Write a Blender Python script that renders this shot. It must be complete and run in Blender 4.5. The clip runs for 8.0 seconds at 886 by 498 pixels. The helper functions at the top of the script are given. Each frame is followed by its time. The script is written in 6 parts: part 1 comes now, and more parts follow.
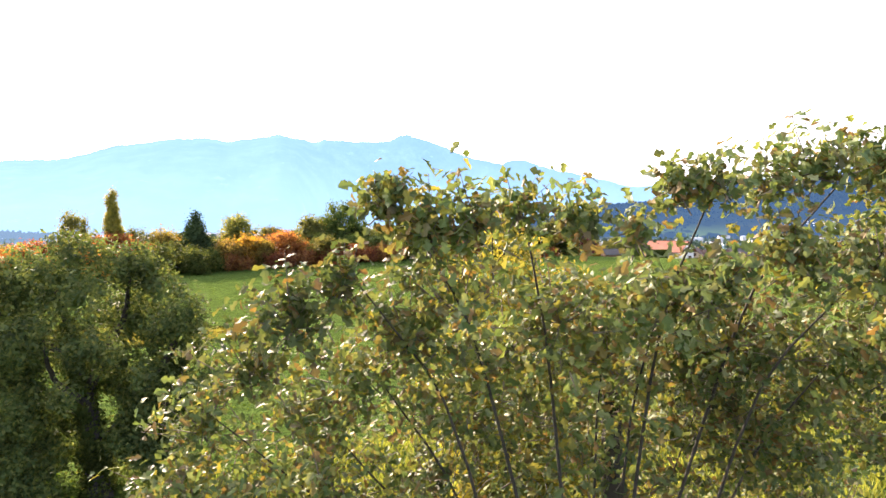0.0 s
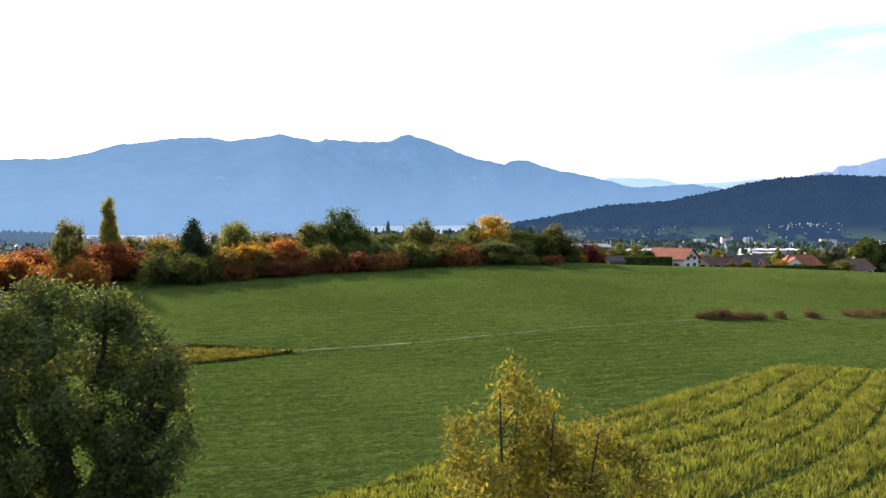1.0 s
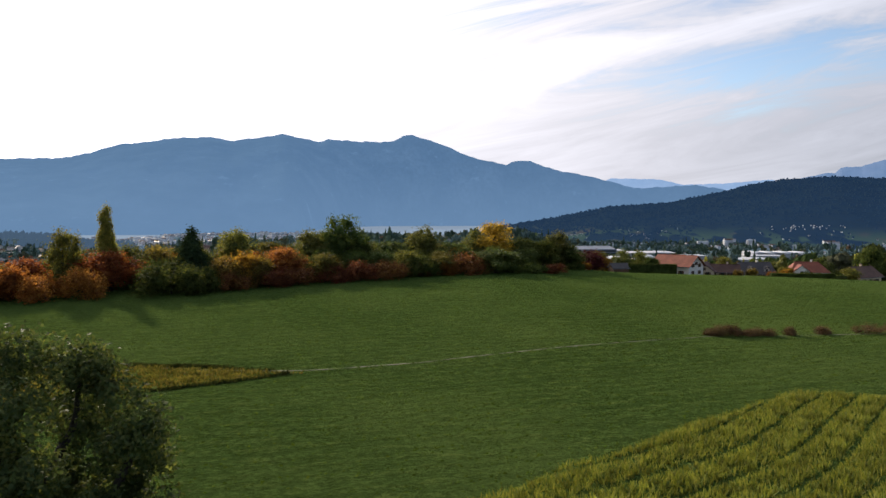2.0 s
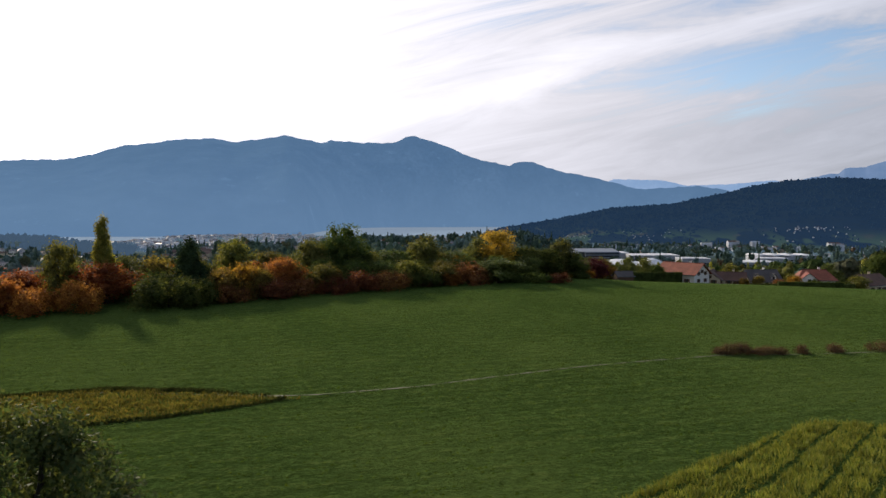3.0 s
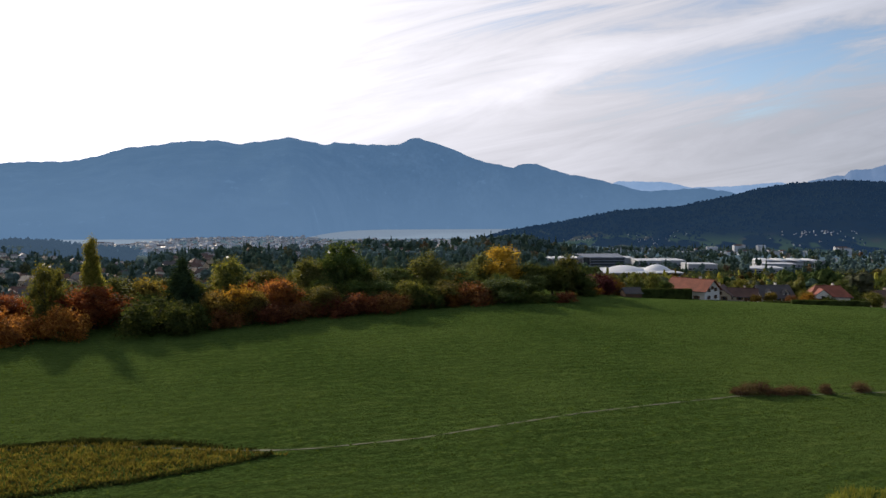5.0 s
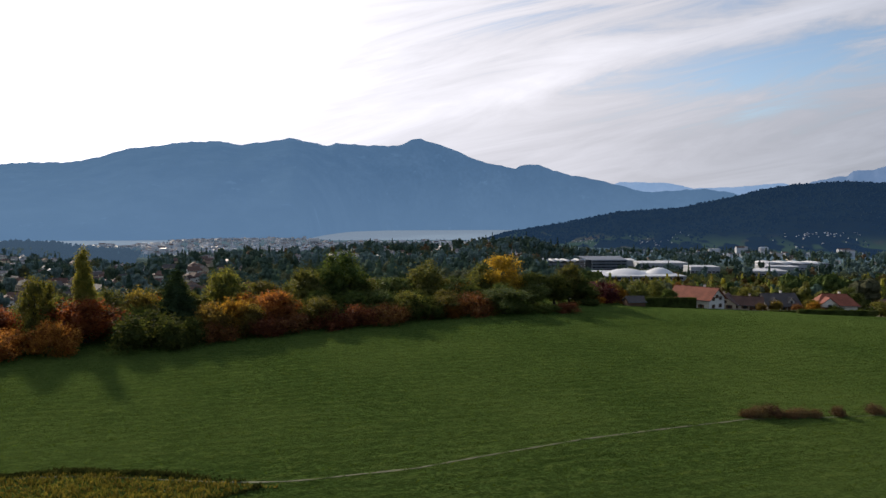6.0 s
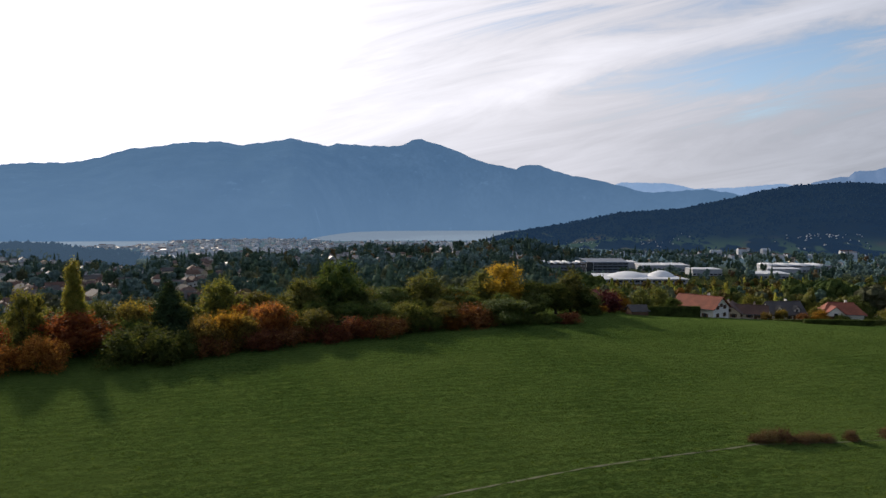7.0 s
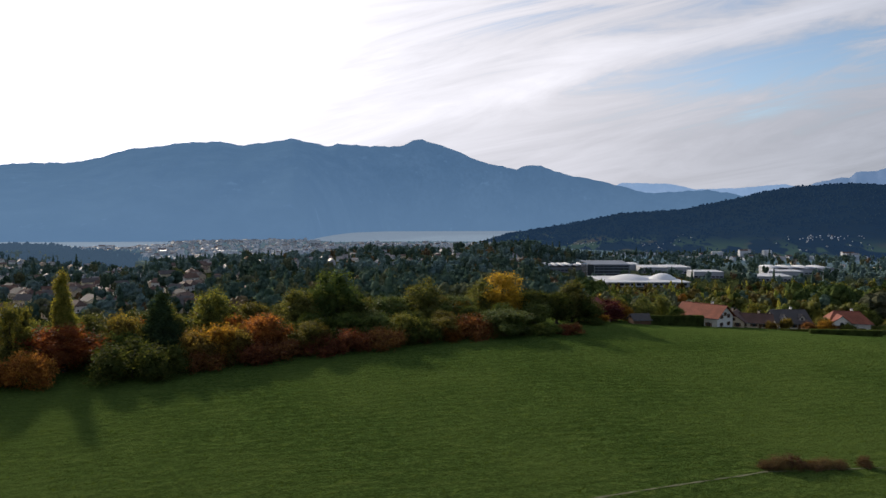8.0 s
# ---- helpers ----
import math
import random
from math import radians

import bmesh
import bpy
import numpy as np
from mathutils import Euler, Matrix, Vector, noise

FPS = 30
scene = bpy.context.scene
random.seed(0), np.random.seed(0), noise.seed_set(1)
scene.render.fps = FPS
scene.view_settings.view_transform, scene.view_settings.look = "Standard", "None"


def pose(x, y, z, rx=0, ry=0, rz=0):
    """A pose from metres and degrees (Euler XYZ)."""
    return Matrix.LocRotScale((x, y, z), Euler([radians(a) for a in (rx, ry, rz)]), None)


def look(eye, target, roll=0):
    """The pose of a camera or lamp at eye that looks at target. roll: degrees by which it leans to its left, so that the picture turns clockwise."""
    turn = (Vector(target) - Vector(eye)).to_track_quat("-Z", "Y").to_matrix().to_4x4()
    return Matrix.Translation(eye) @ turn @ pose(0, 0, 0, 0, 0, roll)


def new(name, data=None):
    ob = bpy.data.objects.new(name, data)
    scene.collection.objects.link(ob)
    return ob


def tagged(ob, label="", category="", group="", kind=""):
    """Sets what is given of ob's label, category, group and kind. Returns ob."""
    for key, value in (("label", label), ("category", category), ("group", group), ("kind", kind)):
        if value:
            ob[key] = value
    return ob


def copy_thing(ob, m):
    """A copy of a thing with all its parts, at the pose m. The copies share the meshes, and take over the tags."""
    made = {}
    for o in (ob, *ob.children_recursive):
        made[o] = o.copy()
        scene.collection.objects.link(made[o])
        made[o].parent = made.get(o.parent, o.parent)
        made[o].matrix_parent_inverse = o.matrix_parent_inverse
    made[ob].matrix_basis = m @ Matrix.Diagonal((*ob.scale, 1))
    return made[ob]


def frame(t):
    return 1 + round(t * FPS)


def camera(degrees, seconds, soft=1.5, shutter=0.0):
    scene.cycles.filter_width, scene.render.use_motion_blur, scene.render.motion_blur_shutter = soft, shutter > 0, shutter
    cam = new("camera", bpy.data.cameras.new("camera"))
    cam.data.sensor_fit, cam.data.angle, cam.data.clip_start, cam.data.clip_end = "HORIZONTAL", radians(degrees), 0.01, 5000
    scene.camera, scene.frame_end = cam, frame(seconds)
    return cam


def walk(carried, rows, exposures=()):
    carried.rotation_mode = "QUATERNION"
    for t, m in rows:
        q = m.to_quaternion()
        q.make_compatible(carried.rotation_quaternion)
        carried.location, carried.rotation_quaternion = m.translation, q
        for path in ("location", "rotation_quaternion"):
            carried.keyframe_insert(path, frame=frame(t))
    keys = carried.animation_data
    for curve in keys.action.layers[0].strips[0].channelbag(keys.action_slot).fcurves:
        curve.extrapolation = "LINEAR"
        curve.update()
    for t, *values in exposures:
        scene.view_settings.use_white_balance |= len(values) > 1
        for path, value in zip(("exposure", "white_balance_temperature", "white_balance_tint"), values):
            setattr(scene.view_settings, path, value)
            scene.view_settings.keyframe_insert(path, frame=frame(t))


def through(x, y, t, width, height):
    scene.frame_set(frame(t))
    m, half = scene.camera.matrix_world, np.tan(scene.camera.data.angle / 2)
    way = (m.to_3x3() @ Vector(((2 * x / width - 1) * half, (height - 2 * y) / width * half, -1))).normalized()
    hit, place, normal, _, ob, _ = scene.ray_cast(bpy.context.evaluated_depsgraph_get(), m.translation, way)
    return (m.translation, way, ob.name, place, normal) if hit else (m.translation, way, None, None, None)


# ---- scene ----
cam = camera(66.0, 8.0)
EYE, TILT = 17.0, -2.5
ROWS = [
    (0.0, 0.00, -0.26, -0.26, 0.00, -0.03, 0.30),
    (0.5, 0.03, 1.11, 0.98, 0.07, -0.04, 0.29),
    (1.0, 0.12, 2.69, 2.42, 0.16, -0.07, 0.13),
    (1.5, 0.12, 4.14, 3.68, 0.23, -0.08, 0.02),
    (3.0, 0.25, 8.92, 7.72, 0.54, -0.01, 0.01),
    (3.5, 0.35, 10.59, 9.03, 0.63, 0.01, 0.01),
    (4.0, 0.44, 12.31, 10.34, 0.72, 0.05, 0.01),
    (4.5, 0.55, 14.06, 11.70, 0.79, 0.07, -0.01),
    (6.0, 1.16, 19.75, 15.76, 1.01, 0.13, -0.05),
    (6.5, 1.36, 21.73, 17.18, 1.03, 0.13, -0.07),
    (7.0, 1.58, 23.79, 18.56, 1.09, 0.13, -0.08),
    (7.5, 1.83, 25.84, 19.93, 1.13, 0.13, -0.09),
    (8.0, 2.07, 27.91, 21.31, 1.15, 0.13, -0.12),
]
EXPOSURES = [(0.0, 2.5, 6900, 21), (0.4, 2.2, 6850, 21), (0.7, 1.72, 6700, 19), (1.0, 1.24, 6550, 16), (1.5, 0.66, 6450, 14), (3.0, 0.12, 6350, 14), (8.0, 0.0, 6350, 13)]
walk(cam, [(t, pose(0, 0, EYE, TILT, 0, 0) @ pose(x, y, z, 90 + pitch, roll, yaw)) for t, x, y, z, yaw, pitch, roll in ROWS], EXPOSURES)

# ---- sky and sun ----
SUN_AZ, SUN_EL = -34.0, 20.5   # degrees right of ahead, degrees above the horizon
sun_way = Vector((math.sin(radians(SUN_AZ)) * math.cos(radians(SUN_EL)), math.cos(radians(SUN_AZ)) * math.cos(radians(SUN_EL)), math.sin(radians(SUN_EL))))


class Nodes:
    """Short hand for building node trees."""

    def __init__(self, tree):
        self.t = tree
        self.t.nodes.clear()

    def add(self, kind, props=None, **inputs):
        n = self.t.nodes.new(kind)
        for k, v in (props or {}).items():
            setattr(n, k, v)
        for k, v in inputs.items():
            key = k.replace("_", " ")
            sock = n.inputs[int(k[1:])] if k[0] == "i" and k[1:].isdigit() else n.inputs[key]
            if isinstance(v, bpy.types.NodeSocket):
                self.t.links.new(v, sock)
            else:
                sock.default_value = v
        return n

    def math(self, op, a, b=0.0, c=0.0):
        return self.add("ShaderNodeMath", {"operation": op}, i0=a, i1=b, i2=c).outputs[0]

    def span(self, v, a, b, c=0.0, d=1.0):
        return self.add("ShaderNodeMapRange", {"interpolation_type": "SMOOTHSTEP"}, i0=v, i1=a, i2=b, i3=c, i4=d).outputs[0]

    def mix(self, f, a, b, mode="MIX"):
        n = self.t.nodes.new("ShaderNodeMix")
        n.data_type, n.blend_type = "RGBA", mode
        for i, v in ((0, f), (6, a), (7, b)):
            if isinstance(v, bpy.types.NodeSocket):
                self.t.links.new(v, n.inputs[i])
            else:
                n.inputs[i].default_value = v if i == 0 else (*v[:3], 1)
        return n.outputs[2]

    def noise(self, vec, scale, detail=4.0, rough=0.55, distort=0.0):
        return self.add("ShaderNodeTexNoise", Vector=vec, Scale=scale, Detail=detail, Roughness=rough, Distortion=distort).outputs[0]

    def mapped(self, vec, scale=(1, 1, 1), rot=(0, 0, 0), loc=(0, 0, 0)):
        return self.add("ShaderNodeMapping", Vector=vec, Scale=scale, Rotation=rot, Location=loc).outputs[0]

    def ramp(self, f, stops):
        n = self.add("ShaderNodeValToRGB", Fac=f)
        e = n.color_ramp.elements
        while len(e) < len(stops):
            e.new(0.5)
        for el, (p, c) in zip(e, stops):
            el.position, el.color = p, (*c[:3], 1)
        return n.outputs[0]


world = bpy.data.worlds.new("sky")
scene.world = world
world.use_nodes = True
W = Nodes(world.node_tree)
sky = W.add("ShaderNodeTexSky", {"sky_type": "NISHITA", "sun_disc": False, "sun_elevation": radians(SUN_EL), "sun_rotation": radians(SUN_AZ), "altitude": 350.0, "air_density": 1.0, "dust_density": 1.0, "ozone_density": 1.5})
way = W.add("ShaderNodeTexCoord").outputs["Generated"]
sep = W.add("ShaderNodeSeparateXYZ", Vector=way)
# thin cloud sheet on a plane square ahead, its pattern placed to fit the camera's view
lift = W.math("MAXIMUM", sep.outputs[2], 0.0)
ahead = W.math("MAXIMUM", sep.outputs[1], 0.18)
su, sv = W.math("DIVIDE", sep.outputs[0], ahead), W.math("DIVIDE", sep.outputs[2], ahead)
sheet = W.add("ShaderNodeCombineXYZ", X=su, Y=sv, Z=W.math("MULTIPLY", sep.outputs[1], 0.3)).outputs[0]
curl = W.noise(W.mapped(sheet, (2.2, 5.5, 1), (0, 0, 0), (4.0, 1.0, 0)), 1.0, 5.0, 0.6)
wisp = W.noise(W.mapped(W.mapped(sheet, (1, 1, 1), (0, 0, radians(-12))), (2.6, 20.0, 1), (0, 0, 0), (3.1, 0.4, 0)), 1.0, 10.0, 0.66, 0.9)
veil = W.noise(W.mapped(W.mapped(sheet, (1, 1, 1), (0, 0, radians(-5))), (1.3, 6.0, 1), (0, 0, 0), (7.3, 1.2, 0)), 1.0, 6.0, 0.6, 0.6)
# the bright streamer that climbs to one side, and the clear blue gaps under and over it
above = W.math("SUBTRACT", W.math("ADD", sv, W.math("MULTIPLY_ADD", curl, 0.13, -0.065)), W.math("MULTIPLY_ADD", su, 0.249, 0.172))
streamer = W.math("MULTIPLY", W.span(W.math("ABSOLUTE", above), 0.0, 0.045, 1.0, 0.0), W.span(su, -0.10, 0.20))
gap_under = W.math("MULTIPLY", W.math("MULTIPLY", W.span(above, -0.055, -0.018, 1.0, 0.0), W.span(above, -0.17, -0.07)), W.span(su, 0.20, 0.52))
gap_over = W.math("MULTIPLY", W.span(above, 0.018, 0.055), W.span(su, 0.25, 0.55))
gap_small = W.math("MULTIPLY", W.span(W.math("ABSOLUTE", W.math("SUBTRACT", above, 0.095)), 0.0, 0.030, 1.0, 0.0), W.math("MULTIPLY", W.span(su, -0.08, 0.04), W.span(su, 0.09, 0.19, 1.0, 0.0)))
clear = W.math("ADD", W.math("ADD", gap_under, gap_over), W.math("MULTIPLY", gap_small, 0.45))
toward = W.add("ShaderNodeVectorMath", {"operation": "DOT_PRODUCT"}, i0=way, i1=tuple(sun_way)).outputs["Value"]
near_sun = W.math("POWER", W.math("MAXIMUM", toward, 0.0), 6.0)
glow = W.math("POWER", W.math("MAXIMUM", toward, 0.0), 34.0)
amount = W.math("ADD", W.math("ADD", W.math("MULTIPLY_ADD", wisp, 2.0, -0.36), W.math("MULTIPLY", veil, 0.75)), W.math("ADD", W.math("MULTIPLY", near_sun, 0.52), W.math("MULTIPLY", streamer, 0.30)))
low = W.span(lift, 0.03, 0.22, 0.60, 0.0)
cover = W.span(W.math("SUBTRACT", W.math("ADD", amount, low), W.math("MULTIPLY", clear, 0.30)), 0.55, 1.18, 0.0, 0.97)
lit = W.math("MULTIPLY", W.math("ADD", W.math("MULTIPLY_ADD", wisp, 0.75, 0.50), W.math("MULTIPLY_ADD", veil, 0.25, W.math("MULTIPLY", streamer, 0.28))), W.math("ADD", W.span(toward, 0.25, 0.95, 3.7, 5.6), W.math("ADD", W.math("MULTIPLY", near_sun, 3.6), W.math("MULTIPLY", glow, 14.0))))
cloud = W.add("ShaderNodeVectorMath", {"operation": "SCALE"}, i0=W.mix(W.span(toward, 0.35, 0.8), (0.86, 0.905, 1.0), W.mix(W.span(lift, 0.02, 0.20), (0.945, 0.94, 1.0), (0.985, 0.97, 1.0))), Scale=lit).outputs[0]
sky_all = W.mix(cover, sky.outputs[0], cloud)
back = W.add("ShaderNodeBackground", Color=sky_all, Strength=0.13)
W.add("ShaderNodeOutputWorld", Surface=back.outputs[0])

sun_data = bpy.data.lights.new("sun", "SUN")
sun_data.energy, sun_data.angle, sun_data.color = 5.0, radians(2.5), (1.0, 0.86, 0.66)
sun = new("sun", sun_data)
sun.matrix_world = look((0, 0, 300), Vector((0, 0, 300)) - sun_way)

# ---- materials ----
MAT = {}


def material(name):
    m = bpy.data.materials.new(name)
    m.use_nodes = True
    MAT[name] = m
    return m, Nodes(m.node_tree)


def finish(N, shader):
    N.add("ShaderNodeOutputMaterial", Surface=shader)


def leaf_material(name, cols, through=0.35, rough=0.7, gloss=0.12):
    """Leaves: each leaf takes its own tone, each plant leans a little to one side."""
    m, N = material(name)
    isl = N.add("ShaderNodeNewGeometry").outputs["Random Per Island"]
    k = len(cols) - 1
    col = N.ramp(isl, [(i / k, c) for i, c in enumerate(cols)])
    rnd = N.add("ShaderNodeObjectInfo").outputs["Random"]
    hsv = N.add("ShaderNodeHueSaturation", Color=col, Hue=N.span(rnd, 0, 1, 0.485, 0.515), Value=N.span(rnd, 0, 1, 0.8, 1.2), Saturation=1.0).outputs[0]
    pos = N.add("ShaderNodeTexCoord").outputs["Object"]
    dapple = N.span(N.noise(pos, 0.55, 4), 0.3, 0.7, 0.6, 1.35)
    hsv = N.add("ShaderNodeHueSaturation", Color=hsv, Value=dapple).outputs[0]
    p = N.add("ShaderNodeBsdfPrincipled", Base_Color=hsv, Roughness=rough, Specular_IOR_Level=gloss)
    tr = N.add("ShaderNodeBsdfTranslucent", Color=N.mix(1.0, hsv, (1.25, 1.15, 0.6), "MULTIPLY"))
    finish(N, N.add("ShaderNodeMixShader", Fac=through, i1=p.outputs[0], i2=tr.outputs[0]).outputs[0])
    return m


def plain_material(name, col, rough=0.8, metal=0.0, grain=3.0, amount=0.25, bump=0.1, spec=0.5, vary=0.0):
    """A surface with a fine grain, broad stains and a little relief."""
    m, N = material(name)
    pos = N.add("ShaderNodeTexCoord").outputs["Object"]
    a, b = N.noise(pos, grain, 5), N.noise(pos, grain * 0.13, 4)
    f = N.math("ADD", N.math("MULTIPLY", a, 0.5), N.math("MULTIPLY", b, 0.5))
    c = N.mix(N.span(f, 0.3, 0.7), tuple(v * (1 - amount) for v in col), tuple(min(1, v * (1 + amount)) for v in col))
    if vary:
        rnd = N.add("ShaderNodeObjectInfo").outputs["Random"]
        c = N.add("ShaderNodeHueSaturation", Color=c, Hue=N.span(rnd, 0, 1, 0.5 - 0.06 * vary, 0.5 + 0.06 * vary), Value=N.span(rnd, 0, 1, 1 - vary, 1 + vary)).outputs[0]
    bm = N.add("ShaderNodeBump", Strength=bump, Distance=0.05, Height=a).outputs[0]
    finish(N, N.add("ShaderNodeBsdfPrincipled", Base_Color=c, Roughness=rough, Metallic=metal, Normal=bm).outputs[0])
    return m


G1, G2, G3 = (0.048, 0.070, 0.018), (0.080, 0.104, 0.026), (0.125, 0.142, 0.038)
leaf_material("leaf_oak", [(0.043, 0.066, 0.026), (0.068, 0.095, 0.034), (0.098, 0.124, 0.046), (0.050, 0.076, 0.028), (0.124, 0.140, 0.056), (0.074, 0.099, 0.036), (0.140, 0.150, 0.072), (0.047, 0.072, 0.027), (0.112, 0.132, 0.038), (0.082, 0.104, 0.040), (0.185, 0.158, 0.034), (0.124, 0.130, 0.050), (0.150, 0.085, 0.036), (0.048, 0.063, 0.032), (0.105, 0.066, 0.034), (0.062, 0.092, 0.040), (0.150, 0.168, 0.060)], 0.32, 0.55, 0.12)
leaf_material("leaf_walnut", [(0.040, 0.064, 0.023), (0.061, 0.087, 0.030), (0.085, 0.110, 0.037), (0.130, 0.144, 0.045)], 0.42)
leaf_material("leaf_locust", [(0.105, 0.122, 0.025), (0.163, 0.170, 0.034), (0.228, 0.215, 0.040), (0.308, 0.260, 0.047)], 0.5)
# the next four leaf colours have distance haze mixed into their base
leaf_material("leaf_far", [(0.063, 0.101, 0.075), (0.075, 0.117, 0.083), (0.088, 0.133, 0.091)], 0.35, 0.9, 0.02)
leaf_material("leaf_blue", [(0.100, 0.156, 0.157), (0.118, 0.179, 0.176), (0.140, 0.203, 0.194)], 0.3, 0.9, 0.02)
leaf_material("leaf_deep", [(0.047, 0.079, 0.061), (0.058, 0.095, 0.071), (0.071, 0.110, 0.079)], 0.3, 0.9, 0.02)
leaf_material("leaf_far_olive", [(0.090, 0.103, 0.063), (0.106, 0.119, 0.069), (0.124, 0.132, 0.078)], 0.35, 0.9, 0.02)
leaf_material("leaf_far_rust", [(0.090, 0.060, 0.038), (0.128, 0.083, 0.045), (0.150, 0.112, 0.053)], 0.25)
leaf_material("leaf_green", [G1, G2, G3], 0.3)
leaf_material("leaf_dark", [(0.044, 0.069, 0.022), (0.065, 0.091, 0.027), (0.102, 0.122, 0.034)], 0.45, 0.8, 0.03)
leaf_material("leaf_olive", [(0.085, 0.095, 0.025), (0.132, 0.134, 0.034), (0.184, 0.166, 0.040)], 0.5)
leaf_material("leaf_lime", [(0.079, 0.097, 0.028), (0.120, 0.133, 0.038), (0.165, 0.167, 0.046)], 0.45)
leaf_material("leaf_gold", [(0.084, 0.065, 0.022), (0.135, 0.104, 0.032), (0.187, 0.146, 0.039)], 0.62)
leaf_material("leaf_yellow", [(0.30, 0.215, 0.032), (0.42, 0.305, 0.045), (0.50, 0.37, 0.06)], 0.6)
leaf_material("leaf_orange", [(0.141, 0.070, 0.018), (0.218, 0.106, 0.024), (0.261, 0.147, 0.028)], 0.65)
leaf_material("leaf_red", [(0.170, 0.062, 0.026), (0.250, 0.096, 0.036), (0.320, 0.142, 0.042)], 0.65)
leaf_material("leaf_russet", [(0.098, 0.039, 0.021), (0.156, 0.062, 0.026), (0.234, 0.104, 0.034)], 0.4)
leaf_material("leaf_maroon", [(0.039, 0.010, 0.013), (0.078, 0.016, 0.019), (0.104, 0.026, 0.026)], 0.25)
leaf_material("leaf_needle", [(0.024, 0.038, 0.020), (0.036, 0.054, 0.025), (0.050, 0.070, 0.029)], 0.2, 0.8, 0.0)
leaf_material("leaf_poplar", [(0.172, 0.196, 0.040), (0.265, 0.270, 0.057), (0.356, 0.322, 0.069)], 0.5)
leaf_material("grass_tall", [(0.12, 0.145, 0.026), (0.155, 0.17, 0.032), (0.20, 0.195, 0.042)], 0.4)
leaf_material("grass_weedy", [(0.102, 0.112, 0.022), (0.152, 0.146, 0.031), (0.220, 0.182, 0.043)], 0.35)
# grass darkened to pass for the shade at the wedge's edges
leaf_material("grass_shade", [(0.026, 0.036, 0.012), (0.042, 0.052, 0.016), (0.066, 0.066, 0.022)], 0.2, 0.9, 0.0)
leaf_material("grass_short", [(0.05, 0.085, 0.012), (0.075, 0.115, 0.016), (0.10, 0.13, 0.02)], 0.35)
leaf_material("bush_dry", [(0.07, 0.046, 0.028), (0.115, 0.070, 0.036), (0.15, 0.10, 0.045)], 0.3)
plain_material("bark", (0.028, 0.024, 0.018), 0.95, grain=9.0, amount=0.5, bump=0.6)
plain_material("bark_pale", (0.10, 0.085, 0.065), 0.95, grain=9.0, amount=0.4, bump=0.5)
plain_material("roof_red", (0.16, 0.042, 0.028), 0.9, grain=2.5, amount=0.35, bump=0.3, vary=0.15)
plain_material("roof_brown", (0.085, 0.045, 0.034), 0.9, grain=2.5, amount=0.35, bump=0.3, vary=0.15)
plain_material("roof_weathered", (0.115, 0.075, 0.06), 0.9, grain=2.5, amount=0.35, bump=0.3, vary=0.2)
plain_material("roof_dark", (0.06, 0.055, 0.055), 0.85, grain=2.5, amount=0.3, bump=0.3)
plain_material("render_white", (0.66, 0.63, 0.58), 0.9, grain=1.2, amount=0.08, vary=0.1)
plain_material("render_cream", (0.58, 0.48, 0.34), 0.9, grain=1.2, amount=0.1, vary=0.1)
plain_material("timber", (0.11, 0.06, 0.03), 0.8, grain=6.0, amount=0.35)
plain_material("metal_white", (0.40, 0.42, 0.45), 0.6, grain=0.4, amount=0.1)
plain_material("roof_metal", (0.13, 0.16, 0.21), 0.8, 0.1, grain=0.4, amount=0.12)
plain_material("metal_grey", (0.15, 0.17, 0.20), 0.45, 0.2, grain=0.4, amount=0.15)
plain_material("membrane", (0.56, 0.58, 0.60), 0.5, grain=0.3, amount=0.06)
plain_material("concrete", (0.29, 0.31, 0.34), 0.9, grain=0.8, amount=0.15)
plain_material("glass_dark", (0.03, 0.035, 0.045), 0.12, grain=0.5, amount=0.3, bump=0.0)
plain_material("town_pale", (0.45, 0.47, 0.50), 0.9, grain=0.2, amount=0.3)
plain_material("town_roof", (0.20, 0.19, 0.19), 0.6, grain=0.2, amount=0.3)
plain_material("dirt", (0.085, 0.095, 0.040), 0.95, grain=2.0, amount=0.4, bump=0.5)

# ---- the lie of the land ----
CENTRE = (0.0, 15.0, 28.0)
SHRINK_FROM, SHRINK = 1500.0, 0.355


def lerp_list(v, pts):
    xs, ys = zip(*pts)
    return np.interp(v, xs, ys)


def smooth(a, b, v):
    t = np.clip((np.asarray(v, float) - a) / (b - a), 0, 1)
    return t * t * (3 - 2 * t)


def drawn_in(x, y, z):
    """Land further off than 1.5 km is drawn in towards the meadow, with its bearings and its slopes of sight kept, so that all lies within 5 km."""
    x, y, z = (np.asarray(v, float) for v in (x, y, z))
    dx, dy, dz = x - CENTRE[0], y - CENTRE[1], z - CENTRE[2]
    r = np.maximum(np.hypot(dx, dy), 1e-6)
    k = np.where(r > SHRINK_FROM, (SHRINK_FROM + (r - SHRINK_FROM) * SHRINK) / r, 1.0)
    return CENTRE[0] + dx * k, CENTRE[1] + dy * k, CENTRE[2] + dz * k, k


def waves(x, y, size, seed=0.0):
    """Cheap smooth noise on arrays, about -1 to 1."""
    a = np.sin(x / size * 1.7 + 1.3 * seed + 1.9 * np.sin(y / size * 1.1 + seed))
    b = np.sin(y / size * 1.9 + 2.1 * seed + 1.7 * np.sin(x / size * 0.9 - seed))
    c = np.sin((x + y) / size * 2.9 + 0.7 * seed) * 0.5
    return (a + b + c) / 2.5


